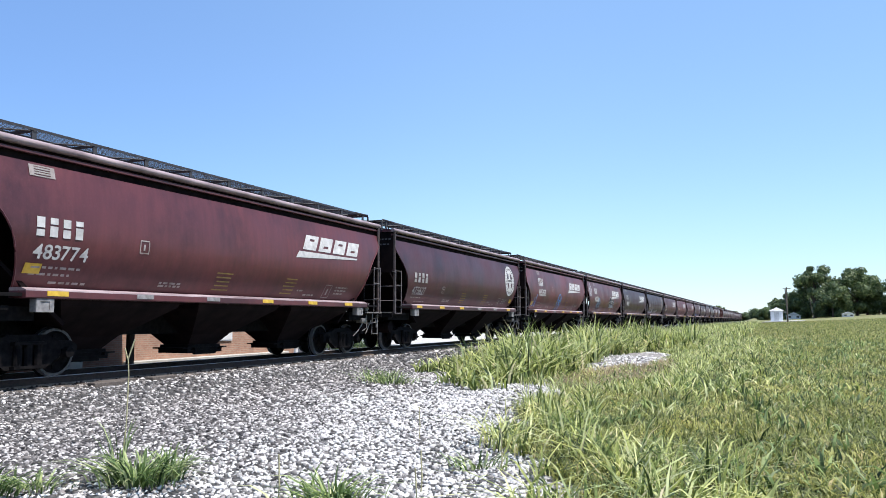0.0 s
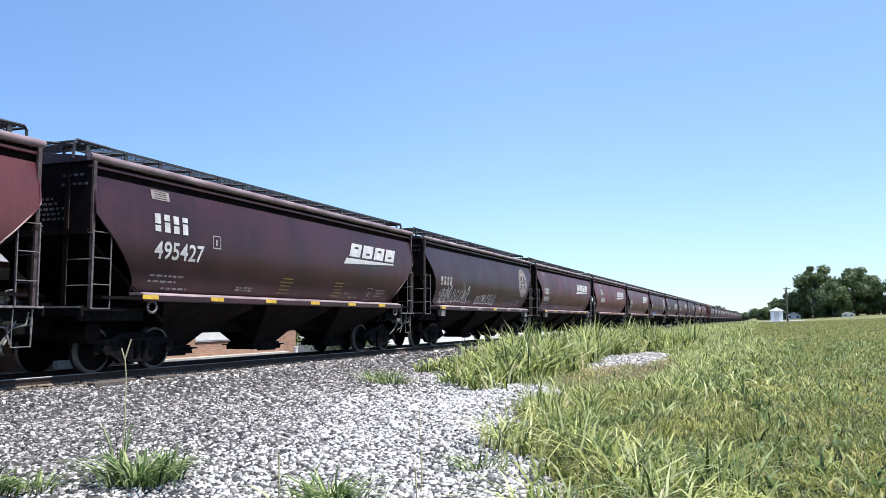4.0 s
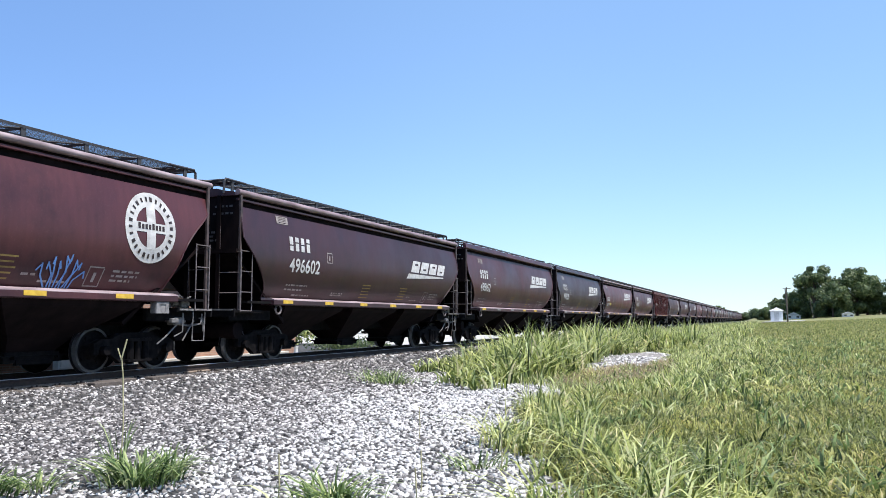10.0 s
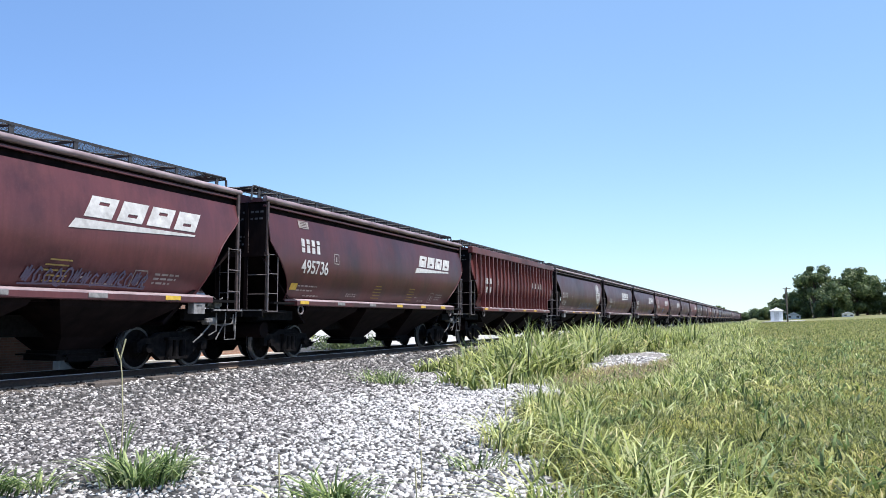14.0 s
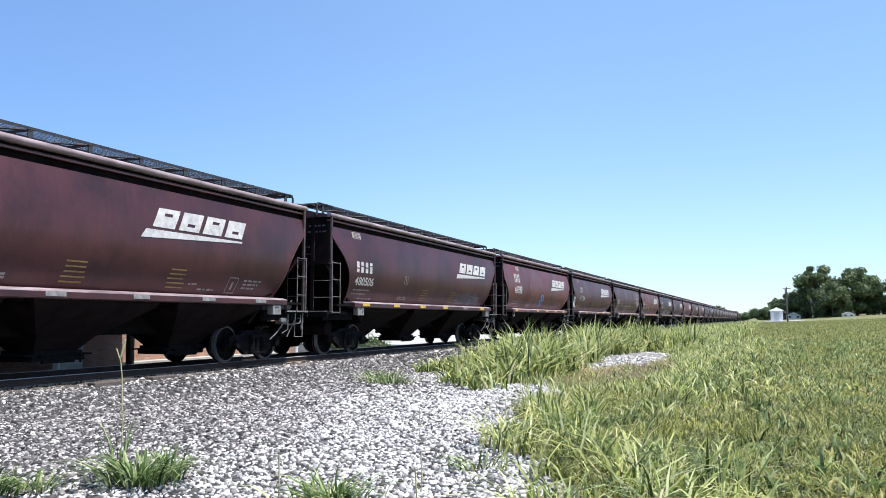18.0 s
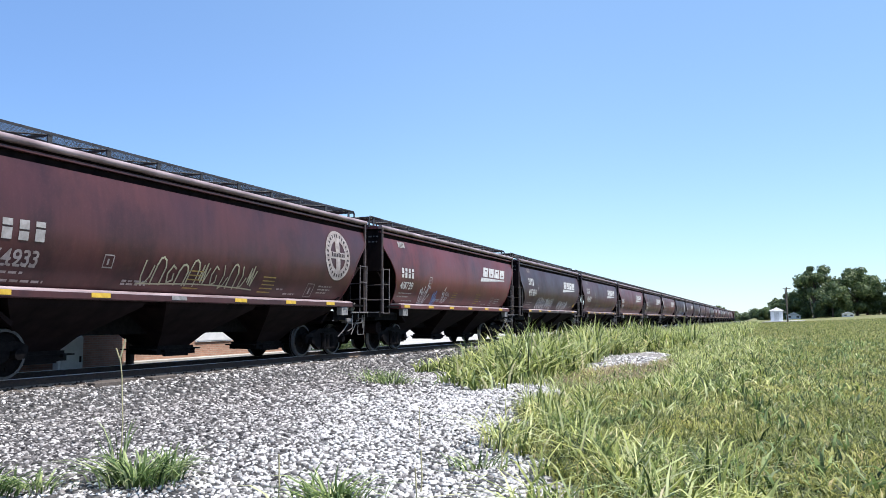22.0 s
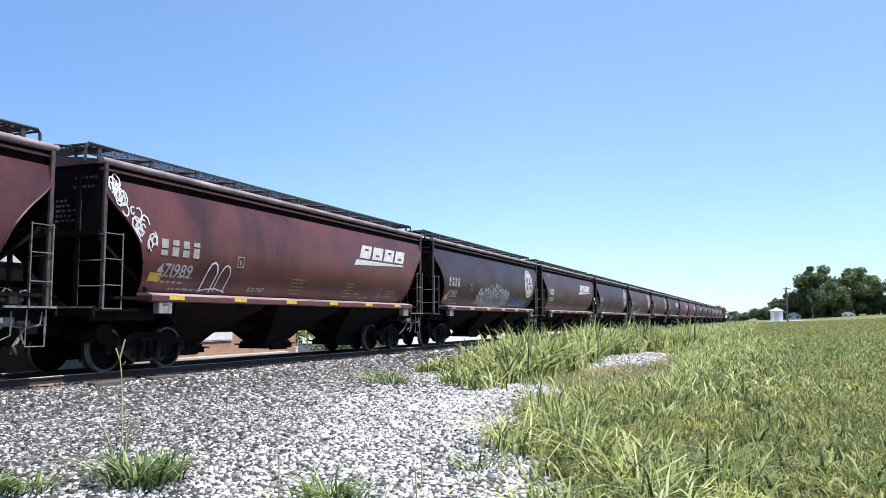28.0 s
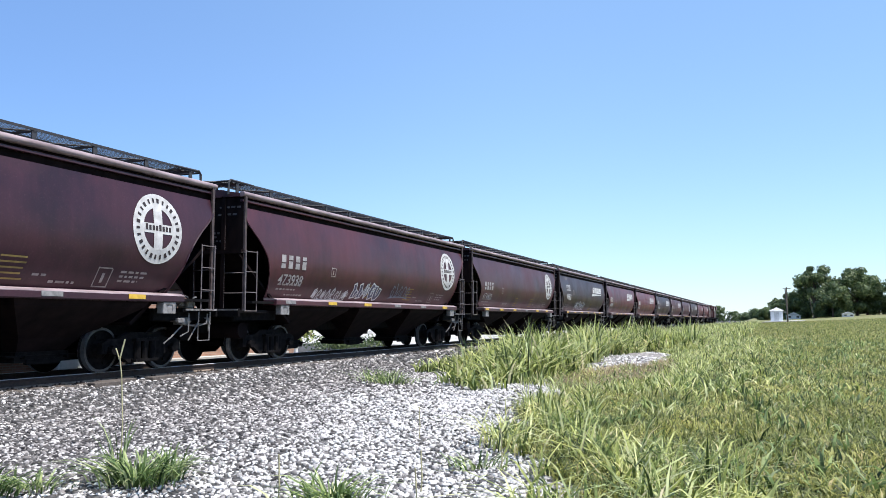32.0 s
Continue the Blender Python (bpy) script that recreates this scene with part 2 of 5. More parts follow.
def ground_z(x, y):
    """Height of the ground: ballast bed, shoulder, field that rises far off."""
    x, y = np.asarray(x, float), np.asarray(y, float)
    off = np.abs(x - TRACK_X)
    z = -0.5 + (0.5 + BED - 0.03) * (1 - ease(1.55, 2.9, off))
    far = np.clip(y - 25, 0, 400) * 0.0054 * ease(-11, -3, x)
    far = far + 0.058 * np.clip(x, 0, 80) * ease(60, 220, y)
    z = z + far
    return z + 0.03 * np.sin(x * 1.3 + 0.4 * y) * np.sin(y * 0.9) * ease(3, 6, off)


def ground_sheet():
    xs = np.concatenate([np.linspace(-3000, -60, 14), np.linspace(-50, -18, 17), np.linspace(-17.5, -9.5, 33), np.linspace(-9, 12, 64), np.linspace(13, 60, 40), np.linspace(80, 3000, 14)])
    ys = np.concatenate([np.linspace(-3000, -40, 10), np.linspace(-30, 4, 18), np.linspace(4.4, 40, 110), np.linspace(41, 120, 70), np.linspace(124, 400, 40), np.linspace(450, 4500, 14)])
    gx, gy = np.meshgrid(xs, ys)
    v = np.stack([gx, gy, ground_z(gx, gy)], -1).reshape(-1, 3)
    i = np.arange(len(ys) - 1)[:, None] * len(xs) + np.arange(len(xs) - 1)[None, :]
    f = np.stack([i, i + 1, i + 1 + len(xs), i + len(xs)], -1).reshape(-1, 4)
    m, n, l, b = material("field soil and turf", 0.95)
    geo = n.new("ShaderNodeNewGeometry")
    sep = n.new("ShaderNodeSeparateXYZ")
    l.new(geo.outputs["Position"], sep.inputs[0])
    fine = noise_of(n, l, 3.0, 8)
    wide = noise_of(n, l, 0.25, 5)
    grass = ramp(n, l, fine, [(0.3, (0.045, 0.062, 0.018)), (0.5, (0.14, 0.16, 0.045)), (0.7, (0.28, 0.27, 0.11))])
    dry = ramp(n, l, fine, [(0.3, (0.14, 0.12, 0.05)), (0.7, (0.33, 0.27, 0.14))])
    turf = mix(n, l, "MIX", ramp(n, l, wide, [(0.42, (0, 0, 0)), (0.62, (0.8, 0.8, 0.8))]), grass, dry)
    # grit is dark to paint the shade in the gaps between stones
    grit = ramp(n, l, noise_of(n, l, 14.0, 8), [(0.35, (0.02, 0.019, 0.018)), (0.6, (0.07, 0.066, 0.064)), (0.75, (0.3, 0.29, 0.28))])
    cap = n.new("ShaderNodeMath")
    cap.operation = "MINIMUM"
    l.new(sep.outputs["Y"], cap.inputs[0])
    cap.inputs[1].default_value = 16.0
    skew = n.new("ShaderNodeMath")
    skew.operation = "MULTIPLY_ADD"
    l.new(cap.outputs[0], skew.inputs[0])
    skew.inputs[1].default_value = 0.295
    l.new(sep.outputs["X"], skew.inputs[2])
    edge = n.new("ShaderNodeMath")
    edge.operation = "MULTIPLY_ADD"
    l.new(wide, edge.inputs[0])
    edge.inputs[1].default_value = 0.9
    l.new(skew.outputs[0], edge.inputs[2])
    side = n.new("ShaderNodeMapRange")
    side.inputs["From Min"].default_value, side.inputs["From Max"].default_value = 0.5, 1.0
    l.new(edge.outputs[0], side.inputs["Value"])
    l.new(mix(n, l, "MIX", side.outputs[0], grit, turf), b.inputs["Base Color"])
    bump(n, l, b, fine, 0.5, 0.06)
    ob = soup("ground", v, f, m, 4)
    ob.data.polygons.foreach_set("use_smooth", [True] * len(ob.data.polygons))
    return tagged(ob, "pale gravel verge beside a rough green field", "ground", kind="structure")


ground_sheet()

# ---- the track ----
TRACK_A, TRACK_B = -40.0, 900.0


def rail_profile(x):
    return [(x - 0.07, -0.17), (x + 0.07, -0.17), (x + 0.07, -0.155), (x + 0.012, -0.135), (x + 0.012, -0.045), (x + 0.036, -0.035),
            (x + 0.036, -0.008), (x + 0.026, 0.0), (x - 0.026, 0.0), (x - 0.036, -0.008), (x - 0.036, -0.035), (x - 0.012, -0.045), (x - 0.012, -0.135), (x - 0.07, -0.155)]


def track():
    for sx in (0.755, -0.755):
        bm = prism(bmesh.new(), rail_profile(TRACK_X + sx), TRACK_A, TRACK_B, "y")
        bm.faces.ensure_lookup_table()
        for f in bm.faces:
            if f.calc_center_median().z > -0.006 and abs(f.normal.y) < 0.5:
                f.material_index = 1
            elif f.calc_center_median().z < -0.136 and abs(f.normal.y) < 0.5:
                f.material_index = 2
        ob = new("rail", mesh_of("rail", bm, [RAILSIDE, RUNTOP, FOOT]))
        tagged(ob, "worn steel rail with a bright running surface", "rail", "rails of the track", "structure")
    sleepers = tagged(new("sleepers"), "weathered grey timber sleepers half sunk in ballast", "sleepers", kind="structure")
    one = None
    y, k = -6.0, 0
    while y < 130:
        if one is None:
            one = part("sleeper", bx(-1.3, 1.3, -0.11, 0.11, -0.18, 0.0, bevel=0.015), TIE, sleepers)
            one.location = (TRACK_X, y, BED)
        else:
            again(one, sleepers, (TRACK_X + rng.uniform(-0.06, 0.06), y + rng.uniform(-0.03, 0.03), BED + rng.uniform(-0.012, 0.0)), rng.uniform(-1, 1))
        y += 0.52
    # tie plates and spikes on the near rail
    y = -6.0
    bm = bmesh.new()
    box(bm, -0.17, 0.17, -0.09, 0.09, 0.0, 0.012)
    for px, py in ((-0.11, -0.05), (0.11, -0.05), (-0.11, 0.05), (0.11, 0.05)):
        box(bm, px - 0.013, px + 0.013, py - 0.013, py + 0.013, 0.012, 0.04)
    me = mesh_of("tie_plate", bm, RAILSIDE)
    while y < 40:
        for sx in (0.755, -0.755):
            o = new("tie_plate", me)
            o.parent, o.location = sleepers, (TRACK_X + sx, y, BED - 0.004)
        y += 0.52


track()

# ---- the freight cars ----
SIDE_LO = 1.60
SIDE_HI = {"curved": 3.845, "straight": 3.85, "low": 4.02, "ribbed": 3.92}
HALF = 7.645
# how far the side sheets step back from the car's end, at heights from the sill up
CUTS = {"curved": ([1.6, 1.9, 2.26, 2.5, 2.7, 2.9, 3.09, 3.3, 3.5, 4.1], [1.33, 1.23, 1.09, 1.0, 0.89, 0.73, 0.54, 0.29, 0.1, 0.08]),
        "straight": ([1.6, 1.85, 2.07, 2.98, 3.1, 4.1], [1.42, 1.32, 1.15, 0.19, 0.1, 0.08])}


def side_x(z):
    return 1.60 - 0.18 * max(0.0, (z - 2.7) / 1.2) ** 2 - 0.40 * max(0.0, (2.7 - z) / 1.1) ** 2


def cut_in(z, cut):
    """How far the side sheet steps back from the end of the car, at a height."""
    return float(np.interp(z, *CUTS["curved" if cut == "curved" else "straight"]))


def side_sheet(cut):
    bm = bmesh.new()
    rows = [SIDE_LO + (SIDE_HI[cut] - SIDE_LO) * i / 18 for i in range(19)]
    cols = 13
    grid = []
    for z in rows:
        e = HALF - cut_in(z, cut)
        grid.append([bm.verts.new((side_x(z), -e + 2 * e * j / (cols - 1), z)) for j in range(cols)])
    for a, b in zip(grid, grid[1:]):
        for j in range(cols - 1):
            bm.faces.new((a[j], a[j + 1], b[j + 1], b[j]))
    back = [[bm.verts.new((v.co.x - 0.012, v.co.y, v.co.z)) for v in r] for r in grid]
    for a, b in zip(back, back[1:]):
        for j in range(cols - 1):
            bm.faces.new((a[j], b[j], b[j + 1], a[j + 1]))
    for r, q in ((grid, back),):
        for i in range(len(r) - 1):
            bm.faces.new((r[i][0], r[i + 1][0], q[i + 1][0], q[i][0]))
            bm.faces.new((r[i][-1], q[i][-1], q[i + 1][-1], r[i + 1][-1]))
    return bm


def edge_bead(cut):
    rows = [SIDE_LO + (SIDE_HI[cut] - SIDE_LO) * i / 18 for i in range(19)]
    return tube(bmesh.new(), [(side_x(z) + 0.005, HALF - cut_in(z, cut), z) for z in rows], 0.02, 5)


def hopper_car(kind):
    """One covered hopper: kind 'curved', 'straight' (the cut of its side sheets), 'low' (straight, with a deep brown eave) or 'ribbed'. Its origin is on the rails under its middle."""
    cut = kind
    car = empty("hopper_car", "covered hopper", "railcar", "cars of the freight train")
    side = part("side_sheet", side_sheet(cut), PAINT, car, smooth=40)
    again(side, car, (0, 0, 0), 180)
    bead = part("edge_bead", edge_bead(cut), PAINT, car, smooth=60)
    again(bead, car, (0, 0, 0), 180)
    bm = edge_bead(cut)
    bmesh.ops.transform(bm, matrix=Matrix.Diagonal((1, -1, 1, 1)), verts=bm.verts)
    bmesh.ops.reverse_faces(bm, faces=bm.faces)
    bead = part("edge_bead", bm, PAINT, car, smooth=60)
    again(bead, car, (0, 0, 0), 180)
    if kind == "ribbed":
        y = -HALF + 0.5
        while y < HALF - 0.4:
            lo = SIDE_LO
            while lo < 3.4 and abs(y) > HALF - cut_in(lo, cut) - 0.05:
                lo += 0.1
            rib = part("rib", bx(1.46, 1.66, y - 0.05, y + 0.05, lo, 3.98), PAINT, car)
            again(rib, car, (0, 0, 0), 180)
            y += 0.62
    # roof with its rounded eaves
    bm = bmesh.new()
    prof = [(-1.42, 4.12), (-1.40, 4.2), (-0.9, 4.28), (-0.4, 4.32), (0.4, 4.32), (0.9, 4.28), (1.40, 4.2), (1.42, 4.12)]
    prism(bm, prof, -HALF, HALF, "y")
    part("roof", bm, PAINT, car, smooth=30)
    if kind == "ribbed":
        eave = part("eave", bx(1.42, 1.64, -HALF, HALF, 3.98, 4.26, bevel=0.02), PAINT, car)
    elif kind == "low":
        eave = part("eave", prism(bmesh.new(), [(1.38, 4.13), (1.53, 4.14), (1.54, 4.17), (1.5, 4.34), (1.44, 4.38), (1.38, 4.38)], -HALF - 0.02, HALF + 0.02, "y"), PAINT, car, "deep brown eave", smooth=20)
    else:
        bm = bmesh.new()
        mid, tall = (4.175, 0.068) if kind == "curved" else (4.195, 0.078)
        pts = [(1.46 + 0.08 * math.cos(a), mid + tall * math.sin(a)) for a in [radians(-100 + 22 * i) for i in range(11)]] + [(1.40, mid + tall * 0.6), (1.40, mid - tall)]
        prism(bm, pts, -HALF - 0.02, HALF + 0.02, "y")
        eave = part("eave", bm, SUNDUST if kind == "curved" else HALFSUNDUST, car, "rounded eave pale with dust and painted sunlight", smooth=35)
    again(eave, car, (0, 0, 0), 180)
    if kind in ("straight", "curved"):
        strip = part("roof_strip", bx(1.38, 1.47, -HALF + 0.02, HALF - 0.02, 3.985, 4.05, bevel=0.012), PAINT, car)
        again(strip, car, (0, 0, 0), 180)
    # recessed band in dark paint that stands for the eave's shadow
    fascia = part("fascia", bx(1.28, 1.37, -HALF + 0.06, HALF - 0.06, 3.78, 4.14), GRIME_SHADE, car)
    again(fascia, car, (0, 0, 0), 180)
    # side sills
    SILL = 6.42 if kind == "curved" else 6.3
    sill = part("side_sill", prism(bmesh.new(), [(1.28, 1.44), (1.665, 1.44), (1.68, 1.46), (1.68, 1.57), (1.28, 1.57)], -SILL, SILL, "y"), PAINT, car)
    ledge = part("sill_ledge", prism(bmesh.new(), [(1.28, 1.57), (1.68, 1.57), (1.675, 1.59), (1.55, 1.63), (1.28, 1.63)], -SILL, SILL, "y"), SUNDUST, car, "ledge pale with dust and painted sunlight")
    again(ledge, car, (0, 0, 0), 180)
    again(sill, car, (0, 0, 0), 180)
    for sy in (-1, 1):
        stub = part("sill_stub", bx(1.3, 1.6, min(sy * SILL, sy * 7.35), max(sy * SILL, sy * 7.35), 1.47, 1.53), IRON, car)
        again(stub, car, (0, 0, 0), 180)
    for sy in (-1, 1):
        post = part("corner_post", bx(1.47, 1.52, min(sy * (HALF - 0.13), sy * (HALF - 0.05)), max(sy * (HALF - 0.13), sy * (HALF - 0.05)), 1.31, 4.12), POSTPAINT, car, "dust-browned corner post")
        again(post, car, (0, 0, 0), 180)
    # ends, in the paint that carries their shade
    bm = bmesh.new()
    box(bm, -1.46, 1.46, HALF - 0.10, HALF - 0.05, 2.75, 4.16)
    end = part("end_wall", bm, GRIME_SHADE, car)
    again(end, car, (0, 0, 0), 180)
    post = part("end_post", bx(-0.05, 0.05, HALF - 0.05, HALF + 0.0, 1.32, 4.14), GRIME_SHADE, car)
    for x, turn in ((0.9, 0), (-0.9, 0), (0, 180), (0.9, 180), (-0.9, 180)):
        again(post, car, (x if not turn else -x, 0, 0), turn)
    beam = part("end_beam", bx(-1.46, 1.46, HALF - 0.05, HALF + 0.01, 2.70, 2.80), GRIME_SHADE, car)
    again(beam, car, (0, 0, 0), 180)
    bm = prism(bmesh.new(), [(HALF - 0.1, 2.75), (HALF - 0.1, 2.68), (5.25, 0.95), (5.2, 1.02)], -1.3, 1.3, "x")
    slope = part("slope_sheet", bm, GRIME_SHADE, car)
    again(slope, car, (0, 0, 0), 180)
    plat = bmesh.new()
    box(plat, -1.5, 1.5, 6.6, HALF + 0.12, 1.24, 1.31)
    box(plat, -1.52, 1.52, HALF + 0.08, HALF + 0.14, 1.14, 1.34)
    box(plat, -1.3, -1.2, 5.9, HALF, 1.05, 1.3)
    box(plat, 1.2, 1.3, 5.9, HALF, 1.05, 1.3)
    platform = part("end_platform", plat, IRON, car)
    again(platform, car, (0, 0, 0), 180)
    bm = bmesh.new()
    box(bm, 1.5, 1.54, 6.65, HALF + 0.1, 1.27, 1.31)
    box(bm, -1.5, 1.5, HALF + 0.14, HALF + 0.155, 1.29, 1.32)
    tube(bm, [(1.5, HALF - 0.1, 1.25), (1.48, HALF - 0.1, 0.6), (1.48, HALF - 0.5, 0.6), (1.5, HALF - 0.5, 1.25)], 0.016, 5)
    nosing = part("step_edge", bm, DUSTROD, car, "dust-covered step edge and stirrup")
    again(nosing, car, (0, 0, 0), 180)
    # dark drum added to block the view through below the end platform
    tank = part("air_reservoir", tube(bmesh.new(), [(-1.15, 7.1, 0.8), (-1.1, 7.1, 0.8), (1.1, 7.1, 0.8), (1.15, 7.1, 0.8)], 0.21, 12), GRIME_SHADE, car, smooth=40)
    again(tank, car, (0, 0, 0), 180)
    part("center_sill", bx(-0.24, 0.24, -7.7, 7.7, 0.74, 1.16), IRON, car)
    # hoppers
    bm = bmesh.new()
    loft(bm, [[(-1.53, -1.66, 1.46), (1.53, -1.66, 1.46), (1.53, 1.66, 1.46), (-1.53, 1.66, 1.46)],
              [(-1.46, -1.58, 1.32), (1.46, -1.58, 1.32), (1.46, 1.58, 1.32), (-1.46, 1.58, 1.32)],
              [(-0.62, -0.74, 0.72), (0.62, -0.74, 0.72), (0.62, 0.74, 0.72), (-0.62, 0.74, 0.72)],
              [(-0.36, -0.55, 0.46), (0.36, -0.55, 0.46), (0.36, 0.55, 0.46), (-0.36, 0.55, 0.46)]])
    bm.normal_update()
    # sloping end faces keep the darker, shade-toned paint; outer faces get the paler
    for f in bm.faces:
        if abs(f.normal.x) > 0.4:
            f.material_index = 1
    bay = part("hopper_bay", bm, [GRIME_SHADE, BELLY], car)
    gate_bm = bmesh.new()
    box(gate_bm, -0.42, 0.42, -0.62, 0.62, 0.38, 0.46)
    box(gate_bm, -0.46, 0.46, -0.84, 0.84, 0.365, 0.395)
    box(gate_bm, -0.44, 0.44, -0.66, 0.66, 0.26, 0.365)
    box(gate_bm, 0.38, 0.46, -0.4, 0.4, 0.22, 0.32)
    tube(gate_bm, [(-0.55, -0.5, 0.36), (0.55, -0.5, 0.36)], 0.03, 6)
    tube(gate_bm, [(-0.55, 0.5, 0.36), (0.55, 0.5, 0.36)], 0.03, 6)
    gate = part("outlet_gate", gate_bm, IRON, bay)
    # the sheet that closes the car's floor over the bays, its shade in the colour
    part("floor_sheet", bx(-1.3, 1.3, -5.6, 5.6, 1.4, 1.46), GRIME_SHADE, car)
    for y in (-3.88, 3.88):
        b = again(bay, car, (0, y, 0))
        again(gate, b, (0, 0, 0))
    # running boards on brackets over the roof
    bm = bmesh.new()
    bars, pitch = (4, 0.4) if kind == "low" else (7, 0.042)
    for i in range(bars):
        x = 0.42 + i * 0.63 / bars
        box(bm, x, x + 0.006, -HALF + 0.1, HALF - 0.1, 4.55, 4.558)
    n = int((2 * HALF - 0.24) / pitch)
    for i in range(n):
        y = -HALF + 0.12 + i * pitch
        box(bm, 0.42, 1.05, y - 0.003, y + 0.003, 4.55, 4.556)
    board = part("running_board", bm, GALV, car)
    board2 = again(board, car, (0, 0, 0), 180)
    bm = bmesh.new()
    box(bm, 1.04, 1.06, -HALF + 0.1, HALF - 0.1, 4.52, 4.57)
    box(bm, 0.39, 0.42, -HALF + 0.1, HALF - 0.1, 4.5, 4.56)
    beams = part("edge_beam", bm, DARKSTEEL, board)
    again(beams, board2, (0, 0, 0))
    bm = bmesh.new()
    box(bm, 0.40, 1.06, -0.02, 0.02, 4.5, 4.545)
    box(bm, 1.02, 1.05, -0.05, 0.05, 4.22, 4.54)
    box(bm, 0.40, 0.43, -0.03, 0.03, 4.27, 4.54)
    tube(bm, [(0.42, -0.55, 4.52), (1.04, -0.02, 4.51)], 0.018, 5)
    bracket = None
    feet = 11 if kind == "curved" else 15
    for i in range(feet):
        y = -HALF + 0.35 + i * (2 * HALF - 0.7) / (feet - 1)
        bracket = part("bracket", bm, DARKSTEEL, board) if bracket is None else again(bracket, board, (0, 0, 0))
        bracket.location = (0, y, 0)
        again(bracket, board2, (0, y, 0))
    bm = bmesh.new()
    for x in (1.05, -1.05):
        tube(bm, [(x, HALF - 0.9, 4.55), (x, HALF - 0.05, 4.56), (x, HALF, 4.5), (x, HALF + 0.02, 4.18)], 0.03, 6)
    tube(bm, [(-1.05, HALF - 0.02, 4.53), (1.05, HALF - 0.02, 4.53)], 0.025, 6)
    for i in range(5):
        box(bm, -1.0, 1.0, HALF - 0.7 + i * 0.12, HALF - 0.66 + i * 0.12, 4.51, 4.54)
    walkway = part("end_walkway", bm, DARKSTEEL, car)
    again(walkway, car, (0, 0, 0), 180)
    bm = bmesh.new()
    prism(bm, [(-0.36, 4.3), (0.36, 4.3), (0.32, 4.44), (0.15, 4.49), (-0.15, 4.49), (-0.32, 4.44)], -HALF + 0.9, HALF - 0.9, "y")
    part("hatch_cover", bm, PAINT, car)
    # ladders: the corner stile runs to the roof, rungs on the side and round the end
    bm = bmesh.new()
    x = 1.56
    ya, yb = HALF - 0.06, HALF - 0.52
    tube(bm, [(x, ya, 1.27), (x, ya, 2.78)], 0.017, 5)
    tube(bm, [(x, yb, 1.27), (x, yb, 2.78)], 0.015, 5)
    for z in (1.28, 1.74, 2.25, 2.75):
        tube(bm, [(x, ya, z), (x, yb, z)], 0.012, 5)
    for z in (1.30, 1.72, 2.22, 2.72):
        tube(bm, [(x, ya, z), (x - 0.62, ya + 0.03, z)], 0.012, 5)
    tube(bm, [(x - 0.62, ya + 0.03, 1.3), (x - 0.62, ya + 0.03, 3.4)], 0.012, 5)
    tube(bm, [(-x, ya + 0.04, 2.72), (x - 0.62, ya + 0.04, 2.72)], 0.011, 5)
    ladder = part("ladder", bm, RUNG, car, "pale worn ladder")
    again(ladder, car, (0, 0, 0), 180)
    bm = bmesh.new()
    bm.from_mesh(ladder.data)
    bmesh.ops.transform(bm, matrix=Matrix.Diagonal((1, -1, 1, 1)), verts=bm.verts)
    bmesh.ops.reverse_faces(bm, faces=bm.faces)
    mirror = part("ladder", bm, RUNG, car, "pale worn ladder")
    again(mirror, car, (0, 0, 0), 180)
    # jacking pads under the sill ends
    if kind == "curved":
        bm = bx(1.48, 1.64, -0.19, 0.19, 1.2, 1.44, bevel=0.012)
        box(bm, 1.64, 1.655, -0.19, 0.19, 1.2, 1.245)
        box(bm, 1.64, 1.655, -0.19, -0.1, 1.245, 1.44)
        box(bm, 1.64, 1.655, 0.1, 0.19, 1.245, 1.44)
        box(bm, 1.64, 1.655, -0.1, 0.1, 1.39, 1.44)
    else:
        bm = tube(bmesh.new(), [(1.6, 0.13 * math.sin(a), 1.33 + 0.12 * math.cos(a)) for a in [k * math.tau / 14 for k in range(15)]], 0.026, 6)
        box(bm, 1.52, 1.6, -0.07, 0.07, 1.42, 1.46)
    pad = None
    for y in (-5.98, 5.98):
        pad = part("jacking_pad" if kind == "curved" else "tow_ring", bm, PLATE if kind == "curved" else RUNG, car, "pale grey plate" if kind == "curved" else "pale grey cast ring") if pad is None else again(pad, car, (0, 0, 0))
        pad.location = (0, y, 0)
        again(pad, car, (0, y, 0), 180)
    # end gear: brake rigging, hose, coupler
    bm = bmesh.new()
    box(bm, -0.11, 0.11, 7.6, 8.05, 0.76, 1.0, bevel=0.03)
    box(bm, -0.17, 0.14, 8.0, 8.2, 0.72, 1.03, bevel=0.05)
    box(bm, -0.2, -0.08, 8.05, 8.3, 0.76, 0.98, bevel=0.04)
    coupler = part("coupler", bm, CAST, car)
    again(coupler, car, (0, 0, 0), 180)
    bm = bmesh.new()
    tube(bm, [(0.35, 7.5, 0.8), (0.36, 7.75, 0.72), (0.3, 7.95, 0.5), (0.18, 8.1, 0.42)], 0.03, 6)
    tube(bm, [(1.5, 7.55, 0.98), (0.4, 7.85, 0.92), (0.15, 7.95, 0.9)], 0.02, 5)
    rig = bmesh.new()
    tube(rig, [(1.3, 6.9, 1.0), (1.32, 6.5, 0.72), (1.25, 6.3, 0.55)], 0.018, 5)
    tube(rig, [(1.35, 7.35, 1.05), (1.3, 7.05, 0.6)], 0.016, 5)
    tube(rig, [(0.9, 7.6, 1.1), (1.4, 7.6, 1.1), (1.42, 7.6, 0.8)], 0.018, 5)
    box(rig, 1.1, 1.35, 6.75, 7.05, 0.95, 1.12, bevel=0.02)
